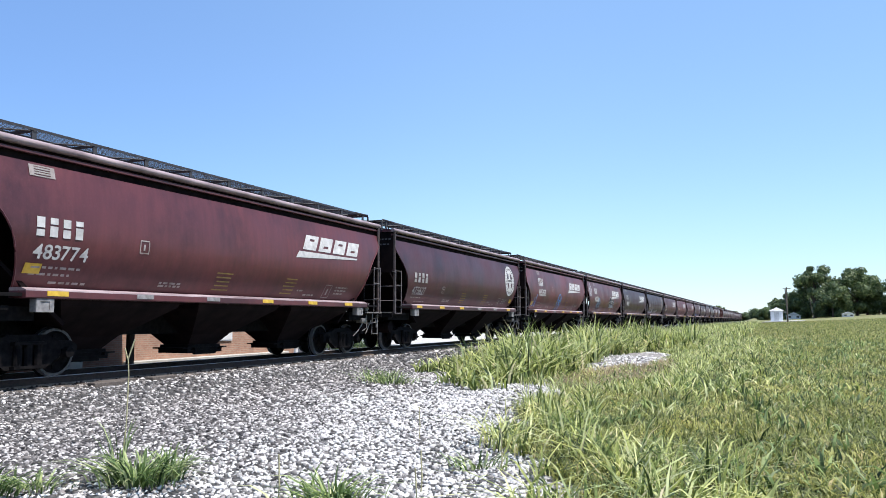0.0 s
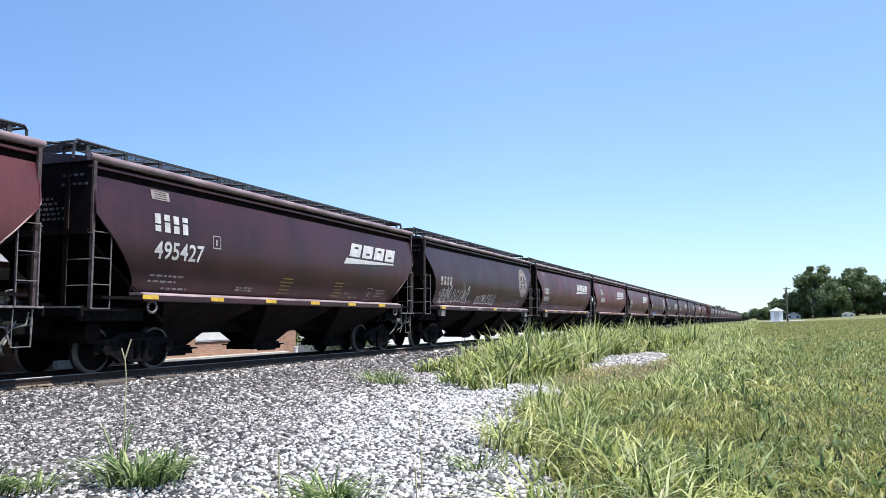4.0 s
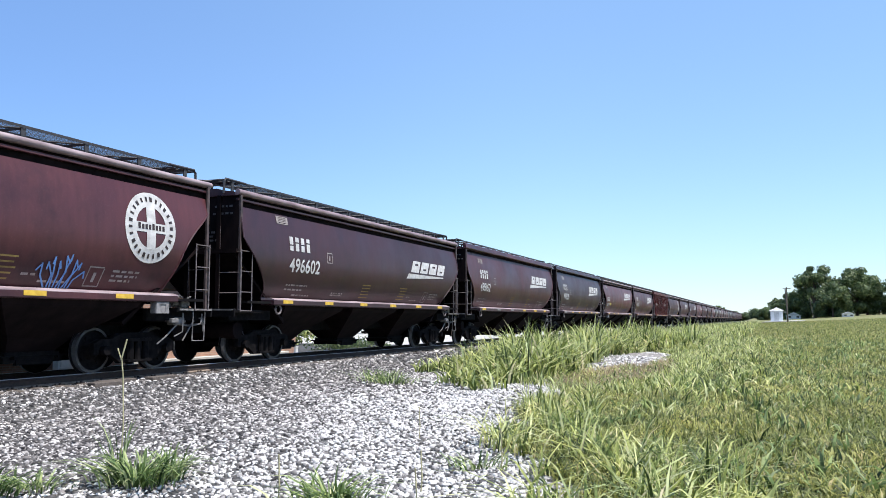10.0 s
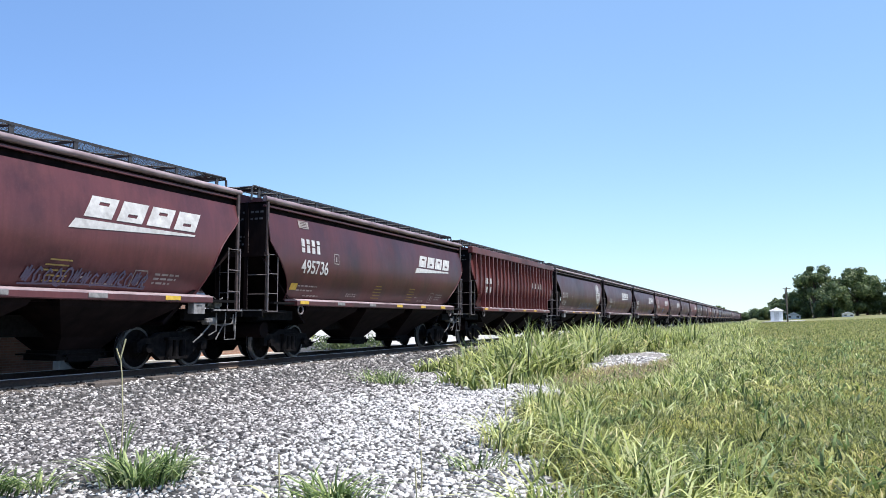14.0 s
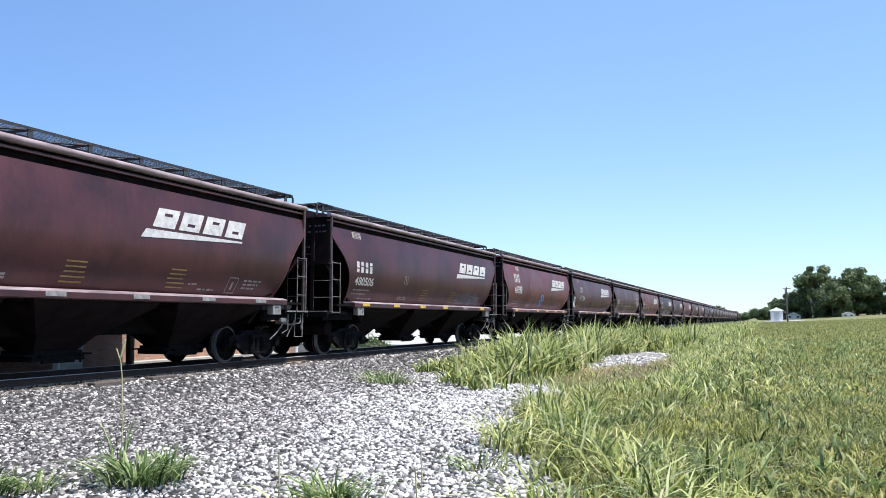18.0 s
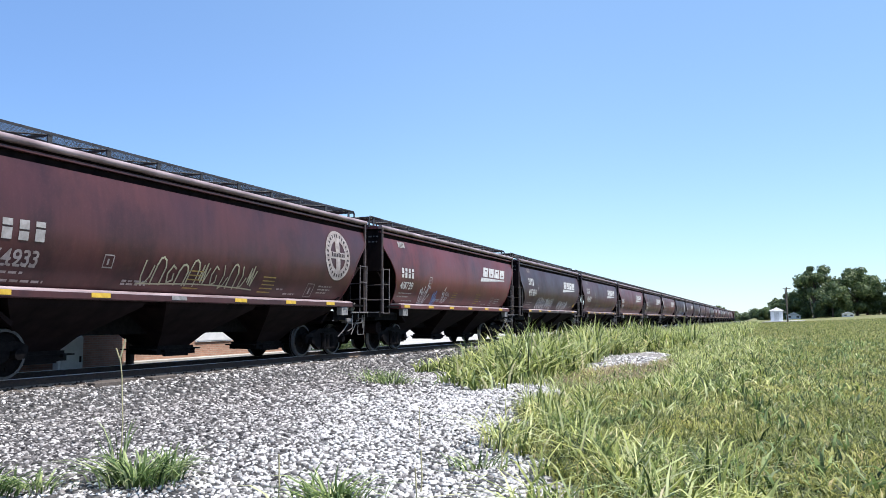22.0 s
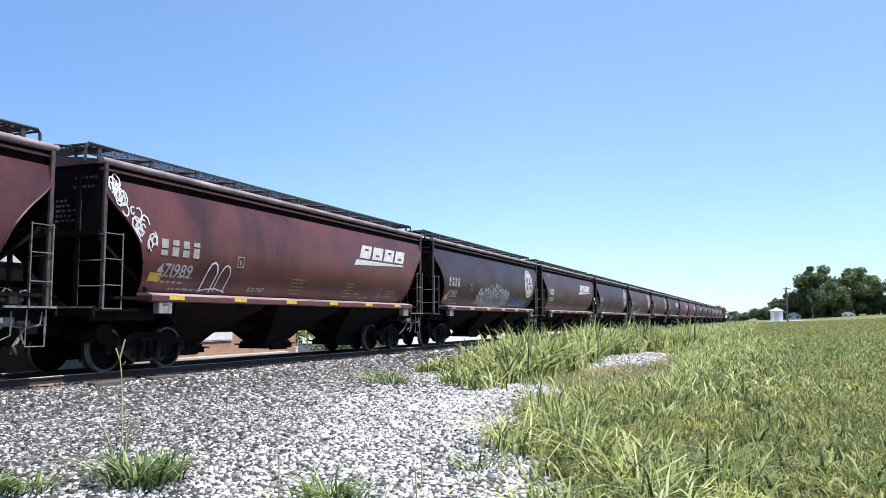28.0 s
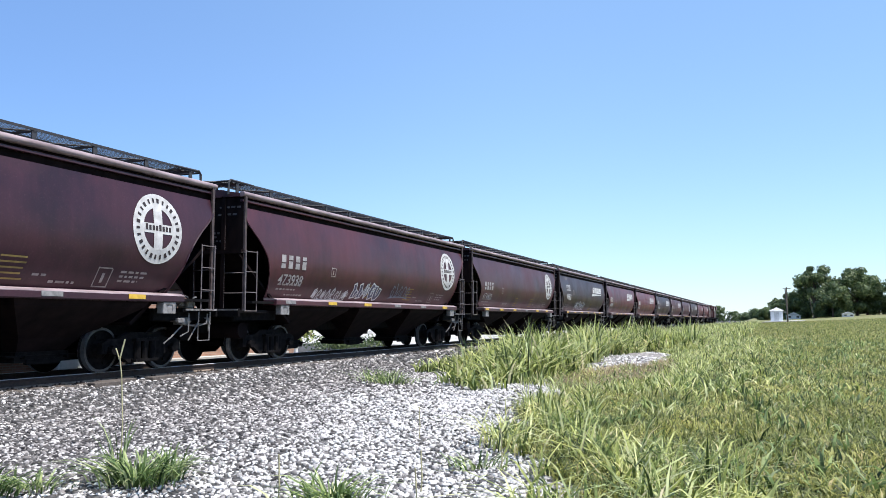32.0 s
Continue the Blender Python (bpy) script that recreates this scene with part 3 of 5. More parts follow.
    rigging = part("brake_rigging", rig, DUSTROD, car, "dusty brake rods and lever")
    again(rigging, car, (0, 0, 0), 180)
    hose = part("air_hose", bm, DUSTROD, car, "dusty rubber hose and lever")
    again(hose, car, (0, 0, 0), 180)
    bm = bmesh.new()
    box(bm, 1.12, 1.4, 6.86, 7.06, 1.33, 1.5, bevel=0.02)
    tube(bm, [(1.28, 6.72, 1.42), (1.28, 7.22, 1.42)], 0.055, 8)
    tube(bm, [(1.34, 7.1, 1.34), (1.36, 7.12, 1.56), (1.3, 7.28, 1.58)], 0.02, 5)
    tube(bm, [(1.38, 6.6, 1.36), (1.4, 6.78, 1.6), (1.34, 6.95, 1.56)], 0.016, 5)
    valve = part("brake_valve", bm, DUSTROD, car, "dusty brake valve on the end platform", smooth=40)
    again(valve, car, (0, 0, 0), 180)
    bm = bmesh.new()
    tube(bm, [(1.46, 7.5, 1.2), (1.46, 7.46, 0.98), (1.3, 7.3, 0.92), (1.25, 7.0, 0.96)], 0.018, 5)
    tube(bm, [(1.2, 7.62, 1.12), (0.7, 7.7, 1.05), (0.5, 7.9, 0.8), (0.55, 7.92, 0.62)], 0.022, 5)
    box(bm, 0.6, 0.85, 7.5, 7.72, 1.0, 1.16, bevel=0.02)
    box(bm, 1.38, 1.46, 6.5, 6.72, 1.0, 1.1, bevel=0.01)
    tube(bm, [(1.42, 6.9, 1.22), (1.42, 6.9, 0.8), (1.36, 6.7, 0.7)], 0.015, 5)
    levers = part("end_levers", bm, DUSTROD, car, "dusty levers and pipe ends")
    again(levers, car, (0, 0, 0), 180)
    # trucks
    truck = None
    for y in (-5.85, 5.85):
        t = truck_set(car, y) if truck is None else copy_truck(truck, car, y)
        truck = truck or t
    return car


def truck_set(car, y):
    t = part("truck", bx(-1.05, 1.05, -0.2, 0.2, 0.5, 0.74, bevel=0.03), CAST, car)
    t.location = (0, y, 0)
    bm = bmesh.new()
    prism(bm, [(-1.15, 0.38), (-1.15, 0.60), (-0.98, 0.68), (-0.72, 0.68), (-0.42, 0.80), (0.42, 0.80), (0.72, 0.68), (0.98, 0.68), (1.15, 0.60), (1.15, 0.38),
               (1.02, 0.38), (1.0, 0.52), (0.78, 0.52), (0.76, 0.40), (0.42, 0.18), (-0.42, 0.18), (-0.76, 0.40), (-0.78, 0.52), (-1.0, 0.52), (-1.02, 0.38)], 0.96, 1.1, "x")
    for k in (-0.89, 0.89):
        tube(bm, [(1.05, k, 0.457), (1.2, k, 0.457)], 0.10, 10)
    for k in (-0.22, 0.0, 0.22):
        tube(bm, [(1.14, k, 0.24), (1.14, k, 0.62)], 0.075, 8)
    box(bm, 1.08, 1.22, -0.34, 0.34, 0.2, 0.25)
    box(bm, 1.08, 1.22, -0.34, 0.34, 0.62, 0.68)
    fr = part("side_frame", bm, CAST, t, smooth=30)
    again(fr, t, (0, 0, 0), 180)
    bm = bmesh.new()
    tube(bm, [(-1.1, 0, 0), (1.1, 0, 0)], 0.08, 10)
    for s in (-1, 1):
        prof = [(0.68, 0.49), (0.70, 0.50), (0.72, 0.46), (0.82, 0.452), (0.82, 0.40), (0.78, 0.37), (0.77, 0.2), (0.83, 0.14), (0.83, 0.08)]
        rings = [[(s * px, pr * math.cos(a), pr * math.sin(a)) for a in [k * math.tau / 28 for k in range(28)]] for px, pr in prof]
        loft(bm, rings)
        for k in range(4):
            a = k * math.tau / 4
            box(bm, min(s * 0.78, s * 0.80), max(s * 0.78, s * 0.80), 0.28 * math.cos(a) - 0.035, 0.28 * math.cos(a) + 0.035, 0.28 * math.sin(a) - 0.035, 0.28 * math.sin(a) + 0.035)
    bm.faces.ensure_lookup_table()
    for f in bm.faces:
        c = f.calc_center_median()
        if 0.43 < math.hypot(c.y, c.z) and abs(f.normal.x) < 0.6 and abs(c.x) > 0.6:
            f.material_index = 1
        elif 0.41 < math.hypot(c.y, c.z) and abs(c.x) > 0.8:
            f.material_index = 2
    ws = part("wheelset", bm, [CAST, TREAD, RIM], t, "dark steel wheels with bright treads", smooth=30)
    ws.location = (0, -0.89, 0.457)
    again(ws, t, (0, 0.89, 0.457))
    bm = bmesh.new()
    for k in (-0.38, 0.38):
        box(bm, -0.85, 0.85, k - 0.06, k + 0.06, 0.36, 0.46)
    part("brake_beam", bm, IRON, t)
    return t


def copy_truck(t, car, y):
    c = copy_thing(t, pose(0, y, 0))
    c.parent = car
    return c


# lettering and marks on the side sheets
GLYPHS = {}


def glyph(ch):
    if ch not in GLYPHS:
        cu = bpy.data.curves.new("glyph", "FONT")
        cu.body, cu.size = ch, 1.0
        cu.offset = 0.018
        ob = bpy.data.objects.new("glyph", cu)
        scene.collection.objects.link(ob)
        bpy.context.view_layer.update()
        me = bpy.data.meshes.new_from_object(ob.evaluated_get(bpy.context.evaluated_depsgraph_get()))
        bpy.data.objects.remove(ob)
        xs = [v.co.x for v in me.vertices]
        GLYPHS[ch] = ([(v.co.x - min(xs), v.co.y) for v in me.vertices], [tuple(p.vertices) for p in me.polygons], max(xs) - min(xs))
        bpy.data.meshes.remove(me)
    return GLYPHS[ch]


def lay(polys, lift=0.012):
    """Flat paint on the side sheet: polygons of (y, z), a hair proud of it."""
    bm = bmesh.new()
    for p in polys:
        f = bm.faces.new([bm.verts.new((side_x(z) + lift, y, z)) for y, z in p])
        f.normal_update()
        if f.normal.x < 0:
            f.normal_flip()
    return bm


def digits(text, y, z, size, wide=0.86, gap=0.06):
    polys = []
    for ch in text:
        pts, faces, w = glyph(ch)
        k = size / 0.70
        for f in faces:
            polys.append([(y + pts[i][0] * k * wide, z + pts[i][1] * k) for i in f])
        y += (w * wide + gap) * k
    return polys


def rect(y0, y1, z0, z1, lean=0.0):
    return [(y0, z0), (y1, z0), (y1 + lean, z1), (y0 + lean, z1)]


def disc(y, z, r, r0=0.0, a0=0.0, a1=360.0, n=36):
    ps = []
    for i in range(n):
        a, b = [radians(a0 + (a1 - a0) * k / n) for k in (i, i + 1)]
        if r0:
            ps.append([(y + r0 * math.cos(a), z + r0 * math.sin(a)), (y + r * math.cos(a), z + r * math.sin(a)), (y + r * math.cos(b), z + r * math.sin(b)), (y + r0 * math.cos(b), z + r0 * math.sin(b))])
        else:
            ps.append([(y, z), (y + r * math.cos(a), z + r * math.sin(a)), (y + r * math.cos(b), z + r * math.sin(b))])
    return ps


def stroke(pts, w):
    """A painted line of even width through points (y, z)."""
    ps = []
    for (a, b), (c, d) in zip(pts, pts[1:]):
        n = math.hypot(c - a, d - b) or 1
        u, v = (d - b) / n * w / 2, -(c - a) / n * w / 2
        e, g = (c - a) / n * w * 0.3, (d - b) / n * w * 0.3
        ps.append([(a - e + u, b - g + v), (c + e + u, d + g + v), (c + e - u, d + g - v), (a - e - u, b - g - v)])
    return ps


# bends of sprayed strokes, each in a box one high
BENDS = [[(0, 0), (0, 0.7), (0.12, 0.95), (0.3, 1), (0.48, 0.9), (0.6, 0.65), (0.6, 0)], [(0, 0.1), (0.1, 0.75), (0.3, 1), (0.5, 0.8), (0.42, 0.5), (0.2, 0.45), (0.3, 0.2), (0.7, 0.1)],
         [(0, 1), (0.02, 0.3), (0.2, 0.02), (0.42, 0.08), (0.56, 0.35), (0.6, 0.8)], [(0.0, 0.3), (0.1, 0.9), (0.2, 0.2), (0.35, 1), (0.42, 0.15), (0.6, 0.8)], [(0.5, 0.75), (0.25, 0.9), (0.05, 0.5), (0.25, 0.05), (0.55, 0.2), (0.45, 0.5)],
         [(0.1, 1.0), (0.25, 0.6), (0.2, 0.0), (0.45, 0.15), (0.6, 0.5)], [(0.3, 0.05), (0.05, 0.4), (0.3, 0.95), (0.56, 0.5), (0.32, 0.05), (0.7, -0.05)]]


def bends(y0, y1, z0, z1, r, wide=0.62):
    """Slanting bends in a row, as lines of points (y, z)."""
    h = z1 - z0
    n = max(2, round((y1 - y0) / (h * wide + 0.05)))
    step, lines = (y1 - y0) / n, []
    for i in range(n):
        b, lift, grow = r.choice(BENDS), r.uniform(0, 0.15), r.uniform(0.75, 1.0)
        lines.append([(y0 + step * (i + 0.08 + p * 1.25) + 0.1 * h * q, z0 + h * (lift * 0.5 + q * grow * (1 - lift * 0.5))) for p, q in b])
    return lines


def scribble(y0, y1, z0, z1, seed, w=0.04):
    """A tag of thin slanting strokes, with a flourish under it."""
    r, ps = random.Random(seed), []
    for line in bends(y0, y1, z0, z1, r, 0.5):
        ps += stroke(line, w * r.uniform(0.8, 1.15))
    h = z1 - z0
    ps += stroke([(y0 + (y1 - y0) * t, z0 + h * (0.1 * math.sin(3 * t) + 0.02 * r.random())) for t in [k / 8 for k in range(9)]], w * 0.8)
    return ps


def roundel(y0, y1, z0, z1, seed, w=0.045):
    """A ring of spray round tangled strokes, with a tail."""
    r = random.Random(seed)
    cy, cz, ry, rz = (y0 + y1) / 2, (z0 + z1) / 2, (y1 - y0) / 2, (z1 - z0) / 2
    ps = stroke([(cy + ry * (1 + 0.06 * math.sin(5 * a)) * math.cos(a), cz + rz * math.sin(a)) for a in [k * math.tau / 22 for k in range(23)]], w * 1.5)
    for k in range(7):
        a, b = r.uniform(0, 6.28), r.uniform(0, 6.28)
        ps += stroke([(cy + ry * 0.9 * math.cos(a), cz + rz * 0.9 * math.sin(a)), (cy + r.uniform(-0.4, 0.4) * ry, cz + r.uniform(-0.4, 0.4) * rz), (cy + ry * 0.9 * math.cos(b), cz + rz * 0.9 * math.sin(b))], w)
    return ps


def lace(y0, y1, z0, z1, seed, w=0.03):
    """A net of thin curling lines that follows the curved edge of the side sheet."""
    r, ps = random.Random(seed), []
    for k in range(26):
        z = r.uniform(z0, z1)
        y = -HALF + cut_in(z, "curved") + r.uniform(0.06, 1.0) * (y1 - y0) * (0.55 + 0.45 * (z1 - z) / (z1 - z0)) * 0.75
        a, s = r.uniform(0, 6.28), r.uniform(0.06, 0.16)
        pts = [(y + s * math.cos(a + t * 0.8) * (1 - 0.07 * t), z + s * 1.2 * math.sin(a + t * 0.8)) for t in range(7)]
        ps += stroke([(max(p, -HALF + cut_in(q, "curved") + 0.03), q) for p, q in pts], w)
    return ps


def spikes(y0, y1, z0, z1, seed, w=0.032):
    """A burst of strokes that fan out from its foot."""
    r = random.Random(seed)
    ps, mid, n = [], (y0 + y1) / 2, max(6, int((y1 - y0) / 0.12))
    for i in range(n):
        t = (i + 0.5) / n * 2 - 1
        top = z0 + (z1 - z0) * (1 - 0.45 * t * t) * r.uniform(0.6, 1.0)
        foot = mid + t * (y1 - y0) * 0.28
        tip = mid + t * (y1 - y0) * 0.5
        ps += stroke([(foot, z0), (foot * 0.5 + tip * 0.5 + r.uniform(-0.08, 0.08), (z0 + top) / 2), (tip, top), (tip + r.uniform(-0.14, 0.14), top - 0.12)], w)
    return ps


def balloon(y0, y1, z0, z1, seed, w=0.04):
    """A row of swollen bends: their outlines and their fills."""
    r, line, fill = random.Random(seed), [], []
    t = (z1 - z0) * 0.13
    for path in bends(y0, y1, z0 + t, z1 - t, r, 0.7):
        a, b = [], []
        for i, (y, z) in enumerate(path):
            (p, q), (u, v) = path[max(i - 1, 0)], path[min(i + 1, len(path) - 1)]
            n = math.hypot(u - p, v - q) or 1
            dy, dz = -(v - q) / n * t, (u - p) / n * t
            a.append((y + dy, z + dz))
            b.append((y - dy, z - dz))
        line += stroke(a + b[::-1] + a[:1], w)
        fill += [[a[i], a[i + 1], b[i + 1], b[i]] for i in range(len(a) - 1)]
    return line, fill


SPRAY = {c: grainy(n + " spray paint", tuple(v * 0.75 for v in k), k, 7, 0.6) for c, n, k in (
    ("w", "white", (0.7, 0.7, 0.72)), ("b", "blue", (0.16, 0.34, 0.72)), ("g", "grey-blue", (0.2, 0.24, 0.31)), ("y", "yellow", (0.62, 0.5, 0.1)),
    ("p", "pale straw", (0.4, 0.38, 0.26)), ("k", "black", (0.02, 0.02, 0.025)), ("v", "violet-grey", (0.13, 0.115, 0.18)))}


def swoosh_mark(y, z, mat, car, label):
    """Four leaning blocks, each with a slot, over a tapering bar."""
    polys = []
    for i in range(4):
        a = y + 0.36 + i * 0.83
        lo, hi = z + 0.25, z + 0.67
        s0, s1 = (lo + 0.1, lo + 0.17) if i % 2 else (lo + 0.25, lo + 0.32)

        def lean(v):
            return (v - lo) * 0.6
        for p, q, v, w in ((0, 0.7, lo, s0), (0, 0.24, s0, s1), (0.5, 0.7, s0, s1), (0, 0.7, s1, hi)):
            polys.append([(a + p + lean(v), v), (a + q + lean(v), v), (a + q + lean(w), w), (a + p + lean(w), w)])
    bar = [(y, z), (y + 3.55, z + 0.15), (y + 3.57, z + 0.19), (y + 0.17, z + 0.19)]
    em = part("emblem", lay(polys), mat, car, label)
    part("underline", lay([bar]), mat, em)
    return em


def seal_mark(y, z, mat, car, label):
    """A pale ring with bars for its lettering, round a quartered disc."""
    ring = part("emblem", lay(disc(y, z, 0.74, 0.44) + [rect(y - 0.13, y + 0.13, z - 0.45 + 0.1 * i, z - 0.35 + 0.1 * i) for i in range(9)] + [rect(y - 0.45, y - 0.13, z - 0.1, z + 0.1), rect(y + 0.13, y + 0.45, z - 0.1, z + 0.1)], 0.011), mat, car, label)
    polys = []
    for i in range(26):
        polys += disc(y, z, 0.65, 0.55, i * 360 / 26, i * 360 / 26 + (5.0 if i % 3 else 7.0), 1)
    polys += [rect(y - 0.38 + 0.1 * i, y - 0.31 + 0.1 * i, z - 0.045, z + (0.06 if i % 4 else 0.085)) for i in range(8)]
    part("ring_lettering", lay(polys, 0.015), DARKPAINT, ring)["kind"] = "stuff"
    return ring


COLOURS = {"r": (0.115, 0.031, 0.033), "m": (0.068, 0.02, 0.0245), "d": (0.039, 0.0145, 0.019), "x": (0.13, 0.026, 0.028)}
TONE = {"r": "rust-red", "m": "brown-red", "d": "dark brown", "x": "bright red"}

# number, cut (c curved, s straight, t straight with a deep eave, x ribbed), emblem (w blocks, o seal; capitals faded), colour, spray fields: colour y0 y1 z0 z1
TRAIN = [
    ("483771", "cwr", ""), ("483774", "cwr", ""), ("475627", "com", ""), ("485352", "swr", "Tb- -6.0 -5.3 1.8 2.5;Ob- -0.5 0.45 1.6 2.6"), ("485578", "swr", "Sw- -7.3 -6.05 2.8 3.8;Lkg -4.15 -2.95 1.7 2.95;Lwk 1.3 3.2 1.85 3.0"),
    ("495427", "swd", ""), ("476213", "cOd", "Tw- -5.9 -2.6 1.75 2.5;Tw- -1.6 1.2 1.75 2.25"), ("480509", "cwm", "Tv- -5.4 -3.0 1.7 2.0"), ("486650", "swr", ""), ("482721", "cwr", ""),
    ("476936", "com", "Lbb -3.4 -0.9 1.62 2.2;Sb- 3.0 4.1 1.66 2.3"), ("496602", "swd", ""), ("495162", "twm", ""), ("498235", "twd", ""), ("482979", "cwr", "Py- -4.95 -4.35 2.22 2.42;Tv- 1.5 4.6 1.7 2.05"),
    ("495736", "swm", ""), ("459210", "xnx", ""), ("474261", "com", "Tg- -0.8 4.2 1.8 2.4"), ("473108", "cwm", ""), ("480506", "cwm", "Tg- 2.6 5.5 1.72 2.2"),
    ("485918", "swr", "Ob- -0.2 0.55 1.85 2.45"), ("477384", "swm", "Pw- 5.0 6.4 1.63 1.75"), ("474933", "cOm", "Tp- -2.4 1.6 1.8 2.4"), ("481739", "cwr", "Sw- -4.4 -3.35 1.65 2.5;Sb- -3.1 -2.5 1.65 2.2;Sw- -2.15 -1.4 1.75 2.4"), ("497694", "swd", "Lw- -3.8 0.0 1.6 2.35;Lw- 1.4 3.9 1.62 2.25"),
    ("495437", "swm", ""), ("481534", "cwr", ""), ("482116", "cwm", ""), ("471989", "cwr", "Nw- -7.5 -6.6 2.6 3.82;Tw- -4.6 -3.65 1.7 2.5"), ("471963", "cod", "Lpg -2.4 2.2 1.64 2.55;Sw- -2.6 2.3 1.62 2.75;Sg- -2.5 2.2 1.62 2.6;Tb- 2.5 5.0 1.75 2.2"),
    ("483382", "cwm", ""), ("471649", "cod", "Tw- -4.0 -3.35 1.65 2.3"), ("473938", "com", "Tw- -4.2 -2.2 1.62 2.0;Lwv -2.0 -0.1 1.65 2.3;Tg- 0.7 2.2 1.8 2.3"), ("474402", "com", ""), ("498110", "swd", "Lwk -3.0 0.0 1.7 2.3"),
    ("482340", "cwr", ""), ("486021", "cwr", ""), ("495533", "swd", ""), ("482877", "cwm", ""), ("474118", "com", ""), ("496310", "swd", ""), ("481205", "cwr", ""), ("480733", "cwr", "")]
# where the trailing roof end of each car stands along the track at half a second
ENDS = [0.1, 16.44, 33.09, 49.46, 65.68, 81.97, 98.25, 114.83, 131.13, 147.31, 163.77, 180.01, 196.41, 212.08, 228.43, 244.0, 259.84, 276.01, 291.94, 309.2, 324.78, 340.9, 357.39, 373.82, 389.59, 405.24, 421.73, 438.22, 455.09, 471.71, 488.1, 504.42, 521.24]
ENDS += [521.24 + 16.4 * k for k in range(1, len(TRAIN) - 32)]
# how far the train has come by each time
RUN = [(0, -7.75), (1, 7.65), (2, 23.98), (3, 39.54), (4, 55.1), (5, 70.6), (6, 86.17), (7, 101.61), (8, 117.19), (9, 132.91), (10, 148.5), (11, 164.36), (12, 180.36), (13, 196.7), (14, 211.99), (15, 226.9), (16, 241.9), (17, 257.13), (18, 272.44), (19, 287.02), (20, 303.05), (21, 318.91), (22, 334.18), (23, 349.3), (24, 364.54), (25, 380.67), (26, 396.2), (27, 411.8), (28, 427.35), (29, 443.61), (30, 458.91), (31, 473.96), (32, 488.96)]


# cars whose lettering and data stamp stand off the usual place
NUDGE = {"477384": (0.45, 1.6, 0.0), "485918": (-0.6, -0.55, 0.0), "495437": (-0.12, 1.0, 0.0), "496602": (0.5, 0.6, 0.0), "474933": (0, 0.05, -0.25), "480509": (0, 0.05, -0.22),
         "482721": (0.05, 0.8, -0.2), "473108": (0.6, 0.1, 0.0), "475627": (0.05, 0.25, -0.22), "480506": (0, 1.0, -0.1), "485578": (0, 0, 0.02)}


def dress(car, number, code, spray, k):
    cut, emblem, tone = code
    faded = emblem.isupper()
    ink = FADED if faded else WHITE
    old = number.startswith("47")
    r = random.Random(number)
    car.color = (*COLOURS[tone], 1)
    jit = [v * r.uniform(0.88, 1.12) for v in COLOURS[tone]]
    for o in car.children_recursive:
        o.color = (*jit, 1)
    late = number.startswith("48")
    if cut == "c":
        y0, size, wide, low, mark_lo, mark_hi, step = (-6.24, 0.25, 1.12, 2.15, 2.54, 2.88, 0.29) if late else (-6.15, 0.27, 1.0, 2.0, 2.43, 2.78, 0.335)
        stamp, plate = ((-3.64, 2.41, 0.25), (-6.3, 3.6)) if late else ((-3.5, 2.32, 0.24), (-6.3, 3.6))
    else:
        y0, size, wide, low, mark_lo, mark_hi, step = (-5.18, 0.36, 1.0, 2.42, 2.97, 3.4, 0.27) if late else (-6.0, 0.36, 1.0, 2.36, 2.92, 3.3, 0.29)
        stamp, plate = ((-2.0, 2.7, 0.27), (-5.2, 3.6)) if late else ((-4.04, 2.7, 0.28), (-5.98, 3.6))
    dy, by, bz = NUDGE.get(number, (0, 0, 0))
    y0, stamp = y0 + dy, (stamp[0] + by, stamp[1] + bz, stamp[2])
    if cut != "x":
        part("number", lay(digits(number, y0 + 0.05, low, size, wide), 0.03 if number == "485578" else 0.012), FADED if faded else OLDINK if old else WHITE, car, "white painted number " + number)
        marks = []
        for i in range(4):
            a, h = y0 + 0.05 + i * step, mark_hi - mark_lo
            b = a + step * 0.6
            cleft = mark_lo + h * (0.34, 0.56, 0.44, 0.62)[i]
            marks += [rect(a, b, mark_lo, cleft), rect(a, b, cleft + 0.035, mark_hi)]
        part("reporting_mark", lay(marks), OLDINK if old else ink, car)["kind"] = "stuff"
        if emblem.lower() == "w":
            swoosh_mark(2.27 + {"473108": -1.4, "483382": -0.22}.get(number, 0.0), 2.76 + {"496602": -0.24}.get(number, 0.0), ink, car, "white leaning block emblem")
        else:
            seal_mark(5.63, 2.97, ink, car, "pale round emblem")
    else:
        part("number", lay([rect(-5.9 + i * 0.28, -5.7 + i * 0.28, z, z + 0.26) for i in range(4) for z in (2.7, 2.3)], 0.03), WHITE, car, "white lettering bars")
        part("emblem", lay([rect(2.6 + i * 0.6, 3.0 + i * 0.6, 2.75, 3.05) for i in range(4)], 0.03), FADED, car)
    lines = []
    for a, b, z in ((y0 + 0.1, y0 + 1.2, 1.98), (y0 + 0.1, y0 + 1.0, 1.86), (y0 + 0.6, y0 + 1.5, 1.72), (4.75, 5.5, 2.0), (4.75, 5.45, 1.91), (4.75, 5.3, 1.82), (3.1, 3.7, 1.74), (2.7, 3.0, 1.85), (-2.8, -2.1, 1.83), (-2.8, -2.1, 1.77)):
        p = a
        while p < b:
            w = r.uniform(0.06, 0.2)
            lines.append(rect(p, min(p + w, b), z, z + 0.042))
            p += w + 0.05
